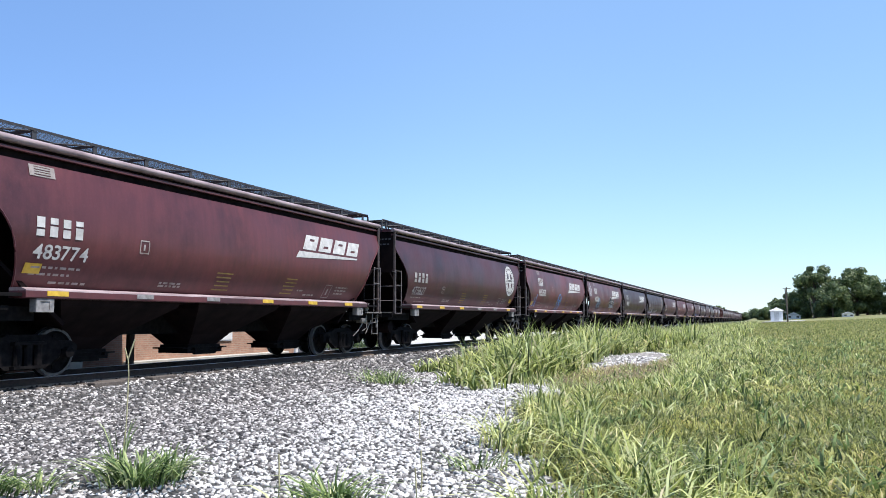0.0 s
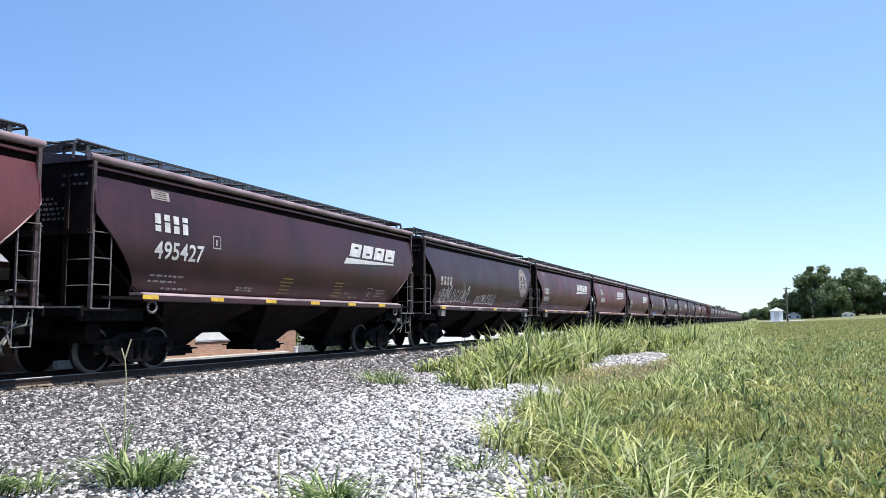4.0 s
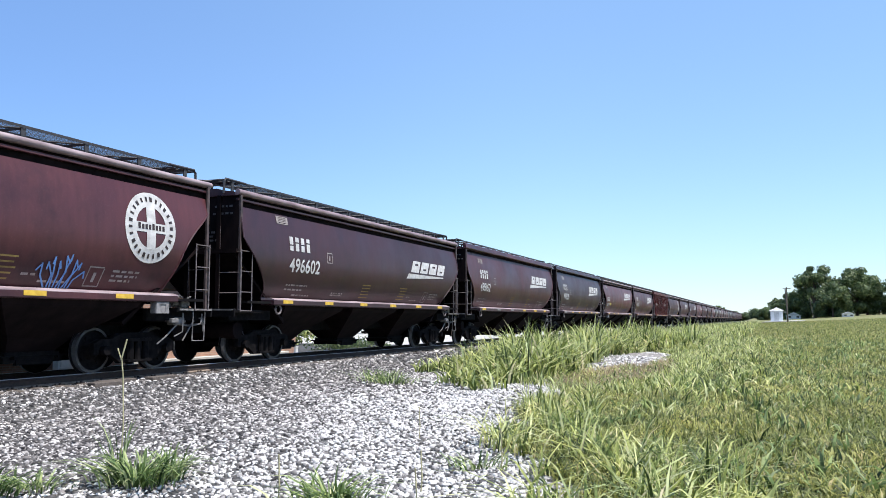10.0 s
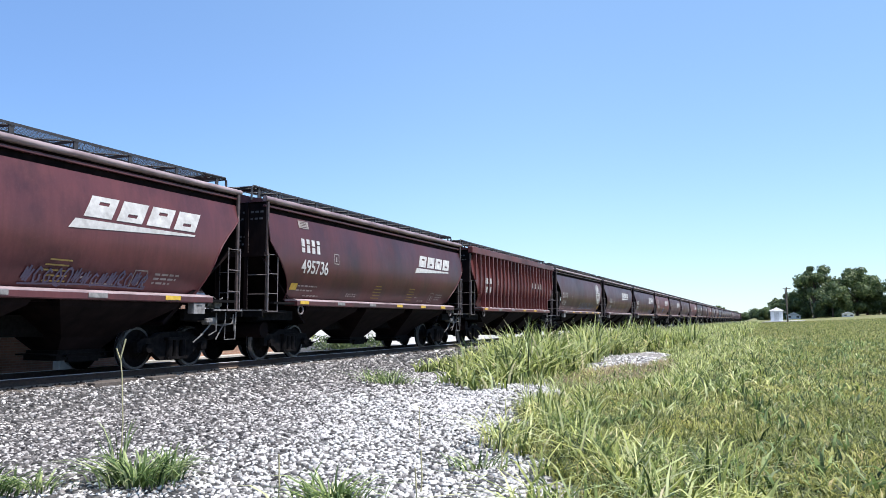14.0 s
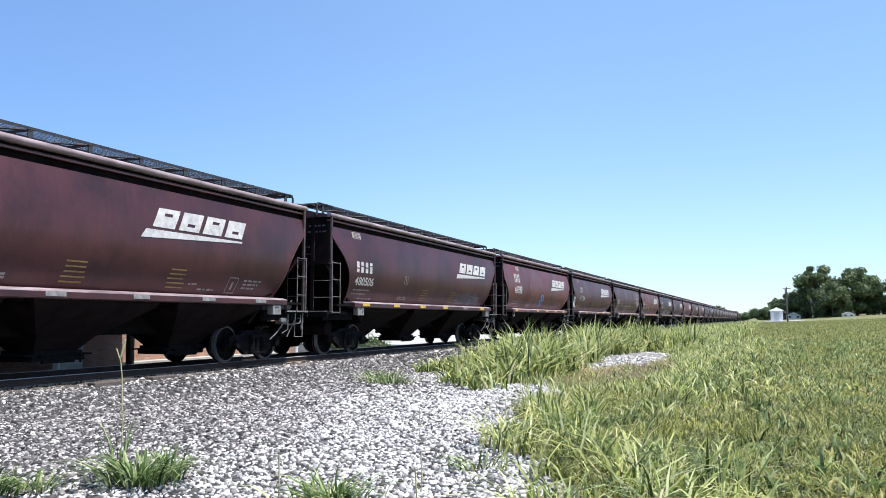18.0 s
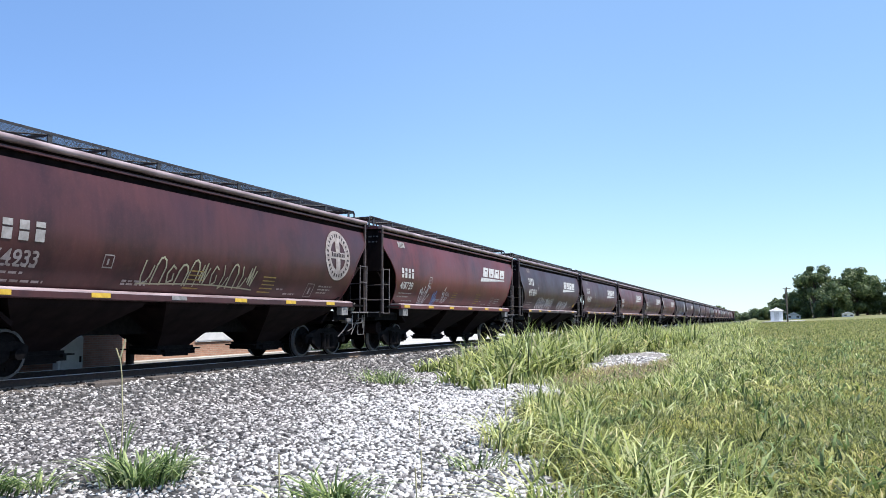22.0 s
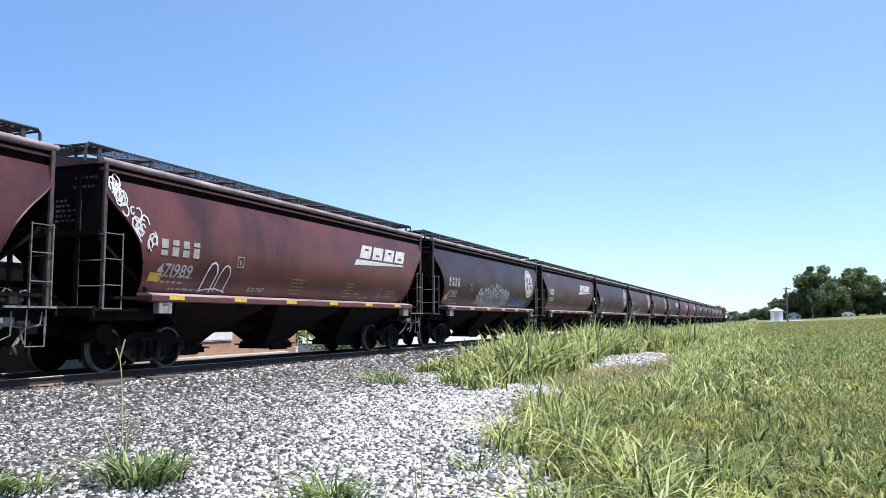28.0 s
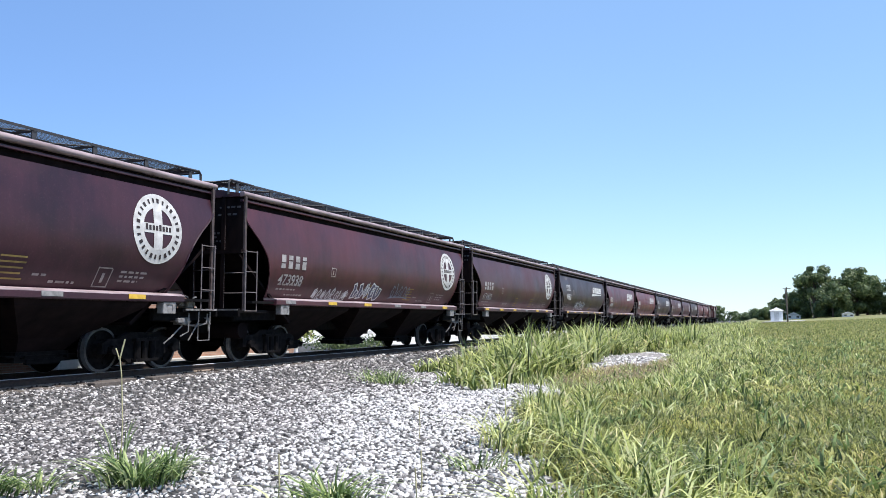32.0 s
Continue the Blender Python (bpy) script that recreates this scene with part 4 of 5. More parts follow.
    for a, z, s in (stamp, (4.15, 1.7, 0.36)):
        lines += [rect(a, a + s, z, z + 0.025), rect(a, a + s, z + s, z + s + 0.025), rect(a, a + 0.025, z, z + s), rect(a + s, a + s + 0.025, z, z + s), rect(a + s * 0.4, a + s * 0.6, z + s * 0.25, z + s * 0.75)]
    if not (old and cut == "c"):
        a, z = plate
        lines += [rect(a, a + 0.56, z + 0.045 * k, z + 0.045 * k + (0.03 if k % 2 else 0.024)) for k in range(5)] + [rect(a, a + 0.1, z, z + 0.2), rect(a + 0.46, a + 0.56, z, z + 0.2)]
    part("stencil_print", lay(lines, 0.03 if cut == "x" else 0.012), FADED if old or r.random() < 0.7 else OLDINK, car)["kind"] = "stuff"
    warn = []
    for a in (-1.0, 1.9):
        for i in range(5):
            warn.append(rect(a + r.uniform(0, 0.1), a + 0.65 - r.uniform(0, 0.1), 1.76 + i * 0.095, 1.79 + i * 0.095))
    part("warning_print", lay(warn, 0.03 if cut == "x" else 0.012), FADED_YELLOW, car)["kind"] = "stuff"
    bm = bmesh.new()
    for x0, x1, z in ((0.75, 1.3, 3.84), (0.7, 1.3, 3.66), (0.0, 0.5, 3.4), (0.0, 0.6, 3.3), (0.0, 0.8, 3.2), (0.0, 0.7, 3.1), (0.0, 0.9, 3.0)):
        p = x0
        while p < x1:
            w = r.uniform(0.05, 0.12)
            box(bm, -p - w, -p, HALF - 0.05, HALF - 0.045, z, z + 0.05)
            p += w + 0.05
    bmesh.ops.rotate(bm, matrix=Matrix.Rotation(math.pi, 3, "Z"), verts=bm.verts)
    part("end_print", bm, ENDPRINT, car)["kind"] = "stuff"
    if r.random() < 0.5:
        a = r.choice((-6.28, 5.95))
        part("placard", lay([rect(a, a + 0.36, 1.88, 2.06)], 0.014), YELLOW, car, "yellow placard")
    ys = [-5.9, -3.7, -1.5, 0.7, 2.9, 5.0]
    off = r.uniform(-0.3, 0.3)
    for i, y in enumerate(ys):
        o = new("reflector", REFLECTOR[0] if r.random() < 0.75 else REFLECTOR[1])
        o.parent, o.location = car, (1.684, y + off, 1.53)
    words = {"w": "white", "b": "blue", "g": "grey-blue", "y": "yellow", "k": "black", "v": "violet-grey", "p": "pale straw"}
    for i, f in enumerate(q for q in spray.split(";") if q):
        c, a, b, lo, hi = f.split()
        a, b, lo, hi = float(a), float(b), float(lo), float(hi)
        key, lift, fill = number + str(i), 0.017 + 0.003 * i, []
        if c[0] == "P":
            line = [rect(a, b, lo, hi)]
        elif c[0] == "O":
            line = roundel(a, b, lo, hi, key)
        elif c[0] == "N":
            line = lace(a, b, lo, hi, key)
        elif c[0] == "S":
            line = spikes(a, b, lo, hi, key)
        elif c[0] == "L":
            line, fill = balloon(a, b, lo, hi, key)
        else:
            line = scribble(a, b, lo, hi, key)
        g = part("graffiti", lay(line, lift + 0.004), SPRAY[c[1]], car, words[c[1]] + " sprayed strokes")
        g["kind"] = "stuff"
        if c[2] != "-" and fill:
            part("graffiti_fill", lay(fill, lift), SPRAY[c[2]], g, words[c[2]] + " sprayed filling")["kind"] = "stuff"
    what = {"x": "rib-sided"}.get(cut, "smooth-sided")
    mark = {"w": "a leaning block emblem", "o": "a round emblem", "n": "small white lettering"}[emblem.lower()]
    tagged(car, TONE[tone] + " " + what + " covered hopper car with " + mark + (", graffiti" if spray else ""), "railcar", "cars of the freight train")


ENDPRINT = grainy("grimy end lettering", (0.05, 0.045, 0.045), (0.14, 0.125, 0.125), 6, 0.8)
FADED_YELLOW = grainy("faded yellow print", (0.2, 0.13, 0.04), (0.4, 0.28, 0.08), 6, 0.7)
REFLECTOR = [mesh_of("reflector", bx(-0.004, 0.006, -0.235, 0.235, -0.045, 0.045), YELLOW), mesh_of("reflector", bx(-0.004, 0.006, -0.235, 0.235, -0.045, 0.045), PLATE)]
CARS = []


def build_train():
    first = {}
    for k, (number, code, spray) in enumerate(TRAIN):
        kind = {"c": "curved", "s": "straight", "t": "low", "x": "ribbed"}[code[0]]
        if kind not in first:
            first[kind] = hopper_car(kind)
    made = []
    for k, (number, code, spray) in enumerate(TRAIN):
        kind = {"c": "curved", "s": "straight", "t": "low", "x": "ribbed"}[code[0]]
        made.append(copy_thing(first[kind], Matrix()))
    for t in first.values():
        for o in (*t.children_recursive, t):
            bpy.data.objects.remove(o)
    for k, (car, (number, code, spray)) in enumerate(zip(made, TRAIN)):
        length = max(14.4, min(15.9, (ENDS[k] - ENDS[k - 1] if k else 16.4) - 1.1))
        car.scale = (1, length / (2 * HALF), 1)
        dress(car, number, code, spray, k)
        CARS.append((car, ENDS[k] - length / 2))


build_train()


# ---- the engines at the rear ----
ENGINE_RED = grainy("dark red engine paint", (0.04, 0.01, 0.01), (0.07, 0.016, 0.015), 3, 0.5)
PANE = grainy("dark cab window", (0.01, 0.012, 0.015), (0.03, 0.035, 0.04), 2, 0.12)


def locomotive():
    """A long-hood freight engine, far off at the rear of the train."""
    e = empty("locomotive", "dark red freight engine at the rear of the train", "locomotive", "engines at the rear")
    part("underframe", bx(-1.5, 1.5, -10.8, 10.8, 1.1, 1.45, bevel=0.03), IRON, e)
    part("hood", bx(-1.0, 1.0, -6.2, 10.3, 1.45, 4.2, bevel=0.12), ENGINE_RED, e)
    cab = part("cab", bx(-1.5, 1.5, -9.0, -6.2, 1.45, 4.5, bevel=0.12), ENGINE_RED, e)
    part("nose", bx(-1.1, 1.1, -10.6, -9.0, 1.45, 3.2, bevel=0.15), ENGINE_RED, e)
    for sx in (-1.51, 1.51):
        part("side_window", bx(sx - 0.01, sx + 0.01, -8.6, -6.7, 3.2, 4.0), PANE, cab)
    for y in (-7.0, 7.2):
        t = part("truck", bx(-1.2, 1.2, y - 2.2, y + 2.2, 0.45, 0.95, bevel=0.05), CAST, e)
        for k in (-1.8, 0, 1.8):
            part("wheelset", tube(bmesh.new(), [(-0.85, y + k, 0.53), (0.85, y + k, 0.53)], 0.53, 16), CAST, t)
    # tank under the frame, its shade in the colour
    part("fuel_tank", bx(-1.3, 1.3, -3.2, 3.2, 0.35, 1.1, bevel=0.15), GRIME_SHADE, e)
    part("radiator", bx(-1.35, 1.35, 6.0, 9.8, 3.5, 4.6, bevel=0.1), ENGINE_RED, e)
    part("exhaust_housing", bx(-0.6, 0.6, 0.5, 3.0, 4.2, 4.5, bevel=0.05), IRON, e)
    part("handrail", tube(bmesh.new(), [(1.45, -6.0, 2.4), (1.45, 10.4, 2.4)], 0.025, 5), RUNG, e)
    return e


ENGINES = [(locomotive(), ENDS[-1] + 12.2)]
ENGINES.append((copy_thing(ENGINES[0][0], Matrix()), ENDS[-1] + 34.6))

# ---- ballast, grass and weeds ----


def icosa():
    bm = bmesh.new()
    bmesh.ops.create_icosphere(bm, subdivisions=1, radius=1.0)
    v = np.array([p.co for p in bm.verts])
    f = np.array([[p.index for p in q.verts] for q in bm.faces])
    bm.free()
    return v, f


def scatter_stones(name, label, x, y, z, size, mat):
    """Angular stones, one mesh: each a squashed, dented twenty-sided lump."""
    v, f = icosa()
    n = len(x)
    protos = np.stack([v * (1 + rng.uniform(-0.42, 0.3, (len(v), 1))) * rng.uniform(0.45, 1.3, 3) for _ in range(24)])
    p = protos[rng.integers(0, 24, n)]
    a, b = rng.uniform(0, math.tau, n), rng.uniform(-0.7, 0.7, n)
    ca, sa, cb, sb = np.cos(a)[:, None], np.sin(a)[:, None], np.cos(b)[:, None], np.sin(b)[:, None]
    px, py, pz = p[..., 0], p[..., 1], p[..., 2] * 0.72
    px, pz = px * cb + pz * sb, -px * sb + pz * cb
    px, py = px * ca - py * sa, px * sa + py * ca
    s = size[:, None]
    verts = np.stack([px * s + x[:, None], py * s + y[:, None], pz * s + z[:, None] + s * 0.25], -1).reshape(-1, 3)
    faces = (f[None] + (np.arange(n) * len(v))[:, None, None]).reshape(-1, 3)
    return tagged(soup(name, verts, faces, mat), label, "gravel", kind="stuff")


def verge(y):
    """Where the gravel gives way to grass."""
    return -0.295 * np.minimum(y, 16.0) - 0.04 * np.maximum(y - 16.0, 0) + 0.2 * np.sin(y * 1.7) + 0.12 * np.sin(y * 4.3 + 1) + 1.0 * np.exp(-((y - 16.9) / 1.5) ** 2) + 0.55 * np.exp(-((y - 6.8) / 1.1) ** 2)


def gravel():
    def field(n, y0, y1, lo, hi):
        y = rng.uniform(y0, y1, n)
        x = rng.uniform(-14.2, 0.5, n)
        left = -1.32 * y - 1.0
        keep = (x < verge(y) + rng.normal(0, 0.28, n)) & (x > left)
        rail = (np.abs(x - TRACK_X - 0.755) < 0.1)
        keep &= ~rail
        x, y = x[keep], y[keep]
        s = rng.uniform(lo, hi, len(x)) * rng.choice([0.75, 1.0, 1.0, 1.3], len(x))
        return x, y, ground_z(x, y) - 0.006, s
    a = field(66000, 4.2, 13, 0.019, 0.035)
    b = field(46000, 13, 24, 0.024, 0.044)
    c = field(22000, 24, 60, 0.04, 0.075)
    allx = [np.concatenate(k) for k in zip(a, b, c)]
    x, y = allx[0], allx[1]
    dark = x + rng.normal(0, 1.0, len(x)) < -5.7 - 0.2 * (np.minimum(y, 20) - 6) + 0.4 * np.sin(y * 0.8)
    scatter_stones("ballast", "grey crushed stone ballast along the track", *[k[dark] for k in allx], BALLAST)
    scatter_stones("gravel", "pale crushed gravel with a few dark chips", *[k[~dark] for k in allx], STONE)


gravel()


def blades(name, label, category, x, y, h, w, lean, mat, z=None, turn=None, kind="stuff", droop=1.0):
    """Grass blades as bent tapering strips, one mesh."""
    n = len(x)
    z = ground_z(x, y) - 0.01 if z is None else z
    a = rng.uniform(0, math.tau, n) if turn is None else turn
    dx, dy = np.cos(a), np.sin(a)
    f = a + rng.uniform(0.6, 2.5, n)
    wx, wy = np.cos(f) * w / 2, np.sin(f) * w / 2
    levels = []
    for t, k in ((0.0, 0.8), (0.35, 1.0), (0.7, 0.75), (1.0, 0.06)):
        out = lean * h * (t ** 1.8)
        up = h * (t - droop * 0.45 * np.minimum(lean, 1.2) * t ** 3)
        cx, cy, cz = x + dx * out, y + dy * out, z + up
        levels.append(np.stack([np.stack([cx - wx * k, cy - wy * k, cz], -1), np.stack([cx + wx * k, cy + wy * k, cz], -1)], 1))
    v = np.stack(levels, 1).reshape(n, 8, 3)
    q = np.array([[0, 1, 3, 2], [2, 3, 5, 4], [4, 5, 7, 6]])
    faces = (q[None] + (np.arange(n) * 8)[:, None, None]).reshape(-1, 4)
    ob = soup(name, v.reshape(-1, 3), faces, mat, 4)
    return tagged(ob, label, category, kind=kind)


def patch(x, y):
    return ((x + 4.6) / 1.25) ** 2 + ((y - 31.0) / 6.5) ** 2 < 1 + 0.25 * np.sin(x * 5) + 0.2 * np.sin(y * 1.7)


def tufts(n_tufts, per, x0, x1, y0, y1, test, spread):
    tx, ty = rng.uniform(x0, x1, n_tufts), rng.uniform(y0, y1, n_tufts)
    keep = test(tx, ty)
    tx, ty = tx[keep], ty[keep]
    s = rng.uniform(0.6, 1.35, len(tx))
    x = np.repeat(tx, per) + rng.normal(0, spread, len(tx) * per)
    y = np.repeat(ty, per) + rng.normal(0, spread, len(tx) * per)
    return x, y, np.repeat(s, per)


def grass():
    # tall weeds along the far edge of the gravel
    def in_band(x, y):
        front = 17.0 + 1.6 * np.abs(x + 6.0) * (x < -6.0) + 0.8 * np.sin(x * 2.1)
        edge = -9.6 + 0.6 * np.sin(y * 0.5) + 0.02 * (y - 18)
        right = np.where(y < 38, -5.3 + 0.4 * np.sin(y * 0.9), -3.0 + 0.5 * np.sin(y * 0.7))
        return (y > front) & (x > edge) & (x < right) & ~patch(x, y) & (rng.random(len(x)) < 0.25 + 0.75 * ease(0, 3.0, np.minimum(y - front, (x - edge) * 1.5)))
    x, y, s = tufts(2000, 16, -10, -2.5, 16, 46, in_band, 0.15)
    tall = np.clip((0.45 + 0.55 * ease(-9.4, -7.4, x)) * (0.7 + 0.58 * ease(17, 24, y) * (1 - ease(-6.0, -4.6, x) * (y < 40)) + 0.2 * np.sin(x * 1.9 + y * 0.6)), 0.25, 1.45)
    h = tall * s * rng.uniform(0.6, 1.1, len(x))
    blades("tall_weeds", "tall bright green weedy grass beside the ballast", "tall grass", x, y, h, rng.uniform(0.024, 0.075, len(x)), rng.uniform(0.15, 1.45, len(x)), WEED)
    x, y, s = tufts(1500, 16, -10, 1.5, 46, 130, lambda x, y: (x > -9.0 - 0.004 * y) & (x < -2 + 0.01 * y) & ~patch(x, y), 0.22)
    blades("far_weeds", "green weeds along the railway", "tall grass", x, y, s * rng.uniform(0.35, 0.9, len(x)), rng.uniform(0.03, 0.06, len(x)), rng.uniform(0.2, 0.9, len(x)), WEED)
    # low dry weeds round the bare patch
    def dry(x, y):
        return (((x + 3.7) / 1.25) ** 2 + ((y - 24.0) / 6.5) ** 2 < 1.0) & ~patch(x, y)

    def low(x, y):
        return (x > -5.6) & (x < -1.5) & ~patch(x, y) & (x > verge(y) - 1.2 * ease(18.3, 19.5, y))
    x, y, s = tufts(520, 12, -5.2, -2.2, 17, 31, dry, 0.16)
    blades("dry_weeds", "low dry reddish-brown weeds round a bare patch", "weeds", x, y, s * rng.uniform(0.1, 0.34, len(x)), rng.uniform(0.012, 0.025, len(x)), rng.uniform(0.3, 1.2, len(x)), DRYWEED)
    x, y, s = tufts(1500, 14, -5.6, -1.5, 16.5, 40, low, 0.15)
    blades("mixed_weeds", "low green weeds round a bare patch", "weeds", x, y, s * rng.uniform(0.12, 0.42, len(x)) * np.where(dry(x, y), 0.6, 1.0), rng.uniform(0.014, 0.034, len(x)), rng.uniform(0.3, 1.3, len(x)), WEED)
    # long grass at the near edge of the field
    def near_edge(x, y):
        b = verge(y)
        return (x > b - 0.1) & (x < b + 1.3 + 0.4 * np.sin(y)) & (np.sin(x * 3.1 + y * 1.3) > -0.75)
    x, y, s = tufts(900, 17, -5, 1.2, 5.6, 14.5, near_edge, 0.10)
    h = s * rng.uniform(0.22, 0.66, len(x))
    blades("verge_grass", "long green arching grass at the edge of the gravel", "grass", x, y, h, rng.uniform(0.012, 0.031, len(x)), rng.uniform(0.2, 1.6, len(x)), WEED)
    # the field itself
    def in_field(x, y):
        return (x > verge(y) + 0.1) & (x < 0.16 * y + 2.0) & ~patch(x, y)
    x, y, s = tufts(7000, 9, -4, 5, 5.0, 17, in_field, 0.06)
    blades("field_grass", "short mixed green grass and clover", "grass", x, y, s * rng.uniform(0.08, 0.24, len(x)), rng.uniform(0.009, 0.02, len(x)), rng.uniform(0.2, 1.2, len(x)), FIELD)
    x, y, s = tufts(9500, 9, -8, 9, 17, 45, lambda x, y: in_field(x, y) & ~in_band(x, y), 0.13)
    blades("field_grass", "short mixed green grass and clover", "grass", x, y, s * rng.uniform(0.08, 0.22, len(x)), rng.uniform(0.016, 0.034, len(x)), rng.uniform(0.2, 1.2, len(x)), FIELD)
    x, y, s = tufts(15000, 8, -6, 28, 45, 170, lambda x, y: (x > -3) & (x < 0.16 * y + 3), 0.45)
    blades("field_grass", "short mixed green grass and clover", "grass", x, y, s * rng.uniform(0.08, 0.24, len(x)), rng.uniform(0.035, 0.08, len(x)), rng.uniform(0.2, 1.2, len(x)), FARFIELD)
    # taller weeds scattered over the middle of the field
    x, y, s = tufts(2100, 12, -4.5, 4, 8, 60, lambda x, y: (x > np.where(y < 38, -2.1, -3.9)) & (x < -0.4 + 0.005 * y + rng.normal(0, 0.9, len(x))) & ~patch(x, y), 0.13)
    blades("field_weeds", "knee-high mixed green weeds in the field", "weeds", x, y, s * rng.uniform(0.16, 0.5, len(x)) * (0.55 + 0.45 * ease(11, 20, y)), rng.uniform(0.02, 0.05, len(x)) * (0.5 + 0.5 * ease(10, 20, y)), rng.uniform(0.3, 1.5, len(x)), WEED)
    # darker broad-bladed weeds dotted over the field
    x, y, s = tufts(1500, 11, -4, 7, 7.5, 55, lambda x, y: (x > verge(y) + 0.8) & (x < 0.16 * y + 1.5) & ~patch(x, y) & (np.sin(x * 1.7 + 0.6 * y) + np.sin(y * 0.9 - x) > -0.6), 0.12)
    blades("broad_weeds", "low dark green weeds dotted over the field", "weeds", x, y, s * rng.uniform(0.12, 0.32, len(x)), rng.uniform(0.02, 0.05, len(x)), rng.uniform(0.3, 1.3, len(x)), CLUMP)
    # broad leaves of clover and dock among the blades
    x, y, s = tufts(13000, 6, -4, 6, 5.0, 28, lambda x, y: in_field(x, y) & (np.sin(x * 2.3 + 0.8 * y) + np.sin(y * 1.4 - 1.1 * x) + rng.normal(0, 0.5, len(x)) > -0.7), 0.08)
    n = len(x)
    blades("clover", "small broad clover leaves", "clover", x, y, s * rng.uniform(0.07, 0.19, n), rng.uniform(0.022, 0.052, n), rng.uniform(0.5, 1.7, n), FIELD)


grass()


def clump(x, y, n, r, h, label, lean=(0.4, 1.7)):
    px, py = x + rng.normal(0, r, n), y + rng.normal(0, r * 0.7, n)
    turn = np.arctan2(py - y, px - x) + rng.normal(0, 0.5, n)
    blades("grass_clump", label, "grass", px, py, rng.uniform(0.45, 1.0, n) * h, rng.uniform(0.012, 0.028, n), rng.uniform(*lean, n), CLUMP, turn=turn, kind="thing")


clump(-5.66, 6.3, 240, 0.14, 0.52, "arching green grass clump growing out of the ballast", lean=(0.4, 1.8))
clump(-5.52, 6.6, 50, 0.08, 0.5, "upright green grass clump growing out of the ballast", lean=(0.2, 1.0))
clump(-6.35, 5.75, 70, 0.14, 0.28, "small green grass clump on the ballast")
clump(-6.6, 5.35, 120, 0.15, 0.4, "green grass clump on the ballast")
clump(-6.2, 6.62, 16, 0.05, 0.75, "few upright green blades round a dry stalk", lean=(0.1, 0.5))
clump(-3.4, 6.1, 170, 0.15, 0.44, "bright green grass clump on pale gravel")
clump(-2.9, 8.3, 50, 0.15, 0.3, "sparse green grass clump on pale gravel")
clump(-9.2, 18.6, 120, 0.3, 0.6, "green grass clump on the ballast")
clump(-8.5, 18.0, 120, 0.3, 0.5, "green grass clump on the ballast")
STALKS = []


def stalk(x, y, h, fork=False):
    """A thin dry seed stalk; its origin is at its foot."""
    root = empty("grass_stalk", "thin dry pale grass stalk in the ballast", "grass stalk", at=(x, y, float(ground_z(x, y)) - 0.02))
    bm = bmesh.new()
    bend = -0.05 if fork else 0.0
    tube(bm, [(0, 0, 0), (0.012, 0, h * 0.4), (bend * 0.6, 0.01, h * 0.75), (bend, 0, h * (0.88 if fork else 1))], 0.007, 5)
    part("stem", bm, STRAW, root)
    if fork:
        bm = bmesh.new()
        tube(bm, [(bend, 0.0, h * 0.87), (bend + 0.02, 0.01, h * 0.94), (bend + 0.045, 0.02, h * 1.02)], 0.008, 5)
        tube(bm, [(bend, 0.0, h * 0.86), (bend - 0.03, 0, h * 0.91), (bend - 0.055, 0, h * 0.95)], 0.007, 5)
        part("seed_head", bm, STRAW, root)
    return root


STRAW = grainy("dry straw", (0.3, 0.27, 0.14), (0.55, 0.5, 0.3), 20, 0.7)
STALKS.append(stalk(-6.2, 6.64, 1.37, True))
for sx, sy, sh in ((-3.95, 6.1, 0.42), (-2.95, 6.9, 0.4), (-2.7, 6.2, 0.36), (-2.5, 7.9, 0.5), (-4.3, 10.0, 0.45)):
    stalk(sx, sy, sh)


def broken_sleeper(x, y, turn, long):
    """A split piece of old sleeper lying on the ballast beside the rail."""
    root = empty("broken_sleeper", "split weathered piece of timber sleeper beside the rail", "timber", at=(x, y, float(ground_z(x, y)) + 0.01))
    root.rotation_euler = (0, 0, radians(turn))
    part("plank", bx(-0.11, 0.11, -long / 2, long / 2, -0.03, 0.07, bevel=0.012), TIE, root)
    part("splinter", prism(bmesh.new(), [(-0.16, 0.0), (-0.12, 0.0), (-0.12, 0.06), (-0.15, 0.05)], -long * 0.4, long * 0.3, "y"), TIE, root)


broken_sleeper(-12.05, 12.7, 4, 1.0)
broken_sleeper(-11.8, 12.2, -7, 0.7)
broken_sleeper(-11.95, 13.9, 2, 0.8)


def gravel_pad():
    """The bare pale patch among the weeds."""
    n = 40
    pts = []
    for i in range(n):
        a = i * math.tau / n
        r = 1 + 0.12 * math.sin(3 * a + 1) + 0.08 * math.sin(7 * a)
        pts.append((-4.6 + 1.2 * r * math.cos(a), 31.0 + 6.4 * r * math.sin(a)))
    bm = bmesh.new()
    c = bm.verts.new((-4.6, 31.0, float(ground_z(-4.6, 31.0)) + 0.09))
    mid = [bm.verts.new((-4.6 + 0.8 * (x + 4.6), 31 + 0.8 * (y - 31), float(ground_z(x, y)) + 0.07)) for x, y in pts]
    vs = [bm.verts.new((x, y, float(ground_z(x, y)) - 0.04)) for x, y in pts]
    for i in range(n):
        bm.faces.new((c, mid[i], mid[(i + 1) % n]))
        bm.faces.new((mid[i], vs[i], vs[(i + 1) % n], mid[(i + 1) % n]))
    m = grainy("pale crushed gravel", (0.08, 0.07, 0.062), (0.34, 0.3, 0.27), 9, 0.9, bumpy=0.8, band=(0.35, 0.6))
    ob = new("gravel_patch", mesh_of("gravel_patch", bm, m, 60))
    tagged(ob, "bare patch of pale gravel among weeds", "gravel", kind="structure")


gravel_pad()


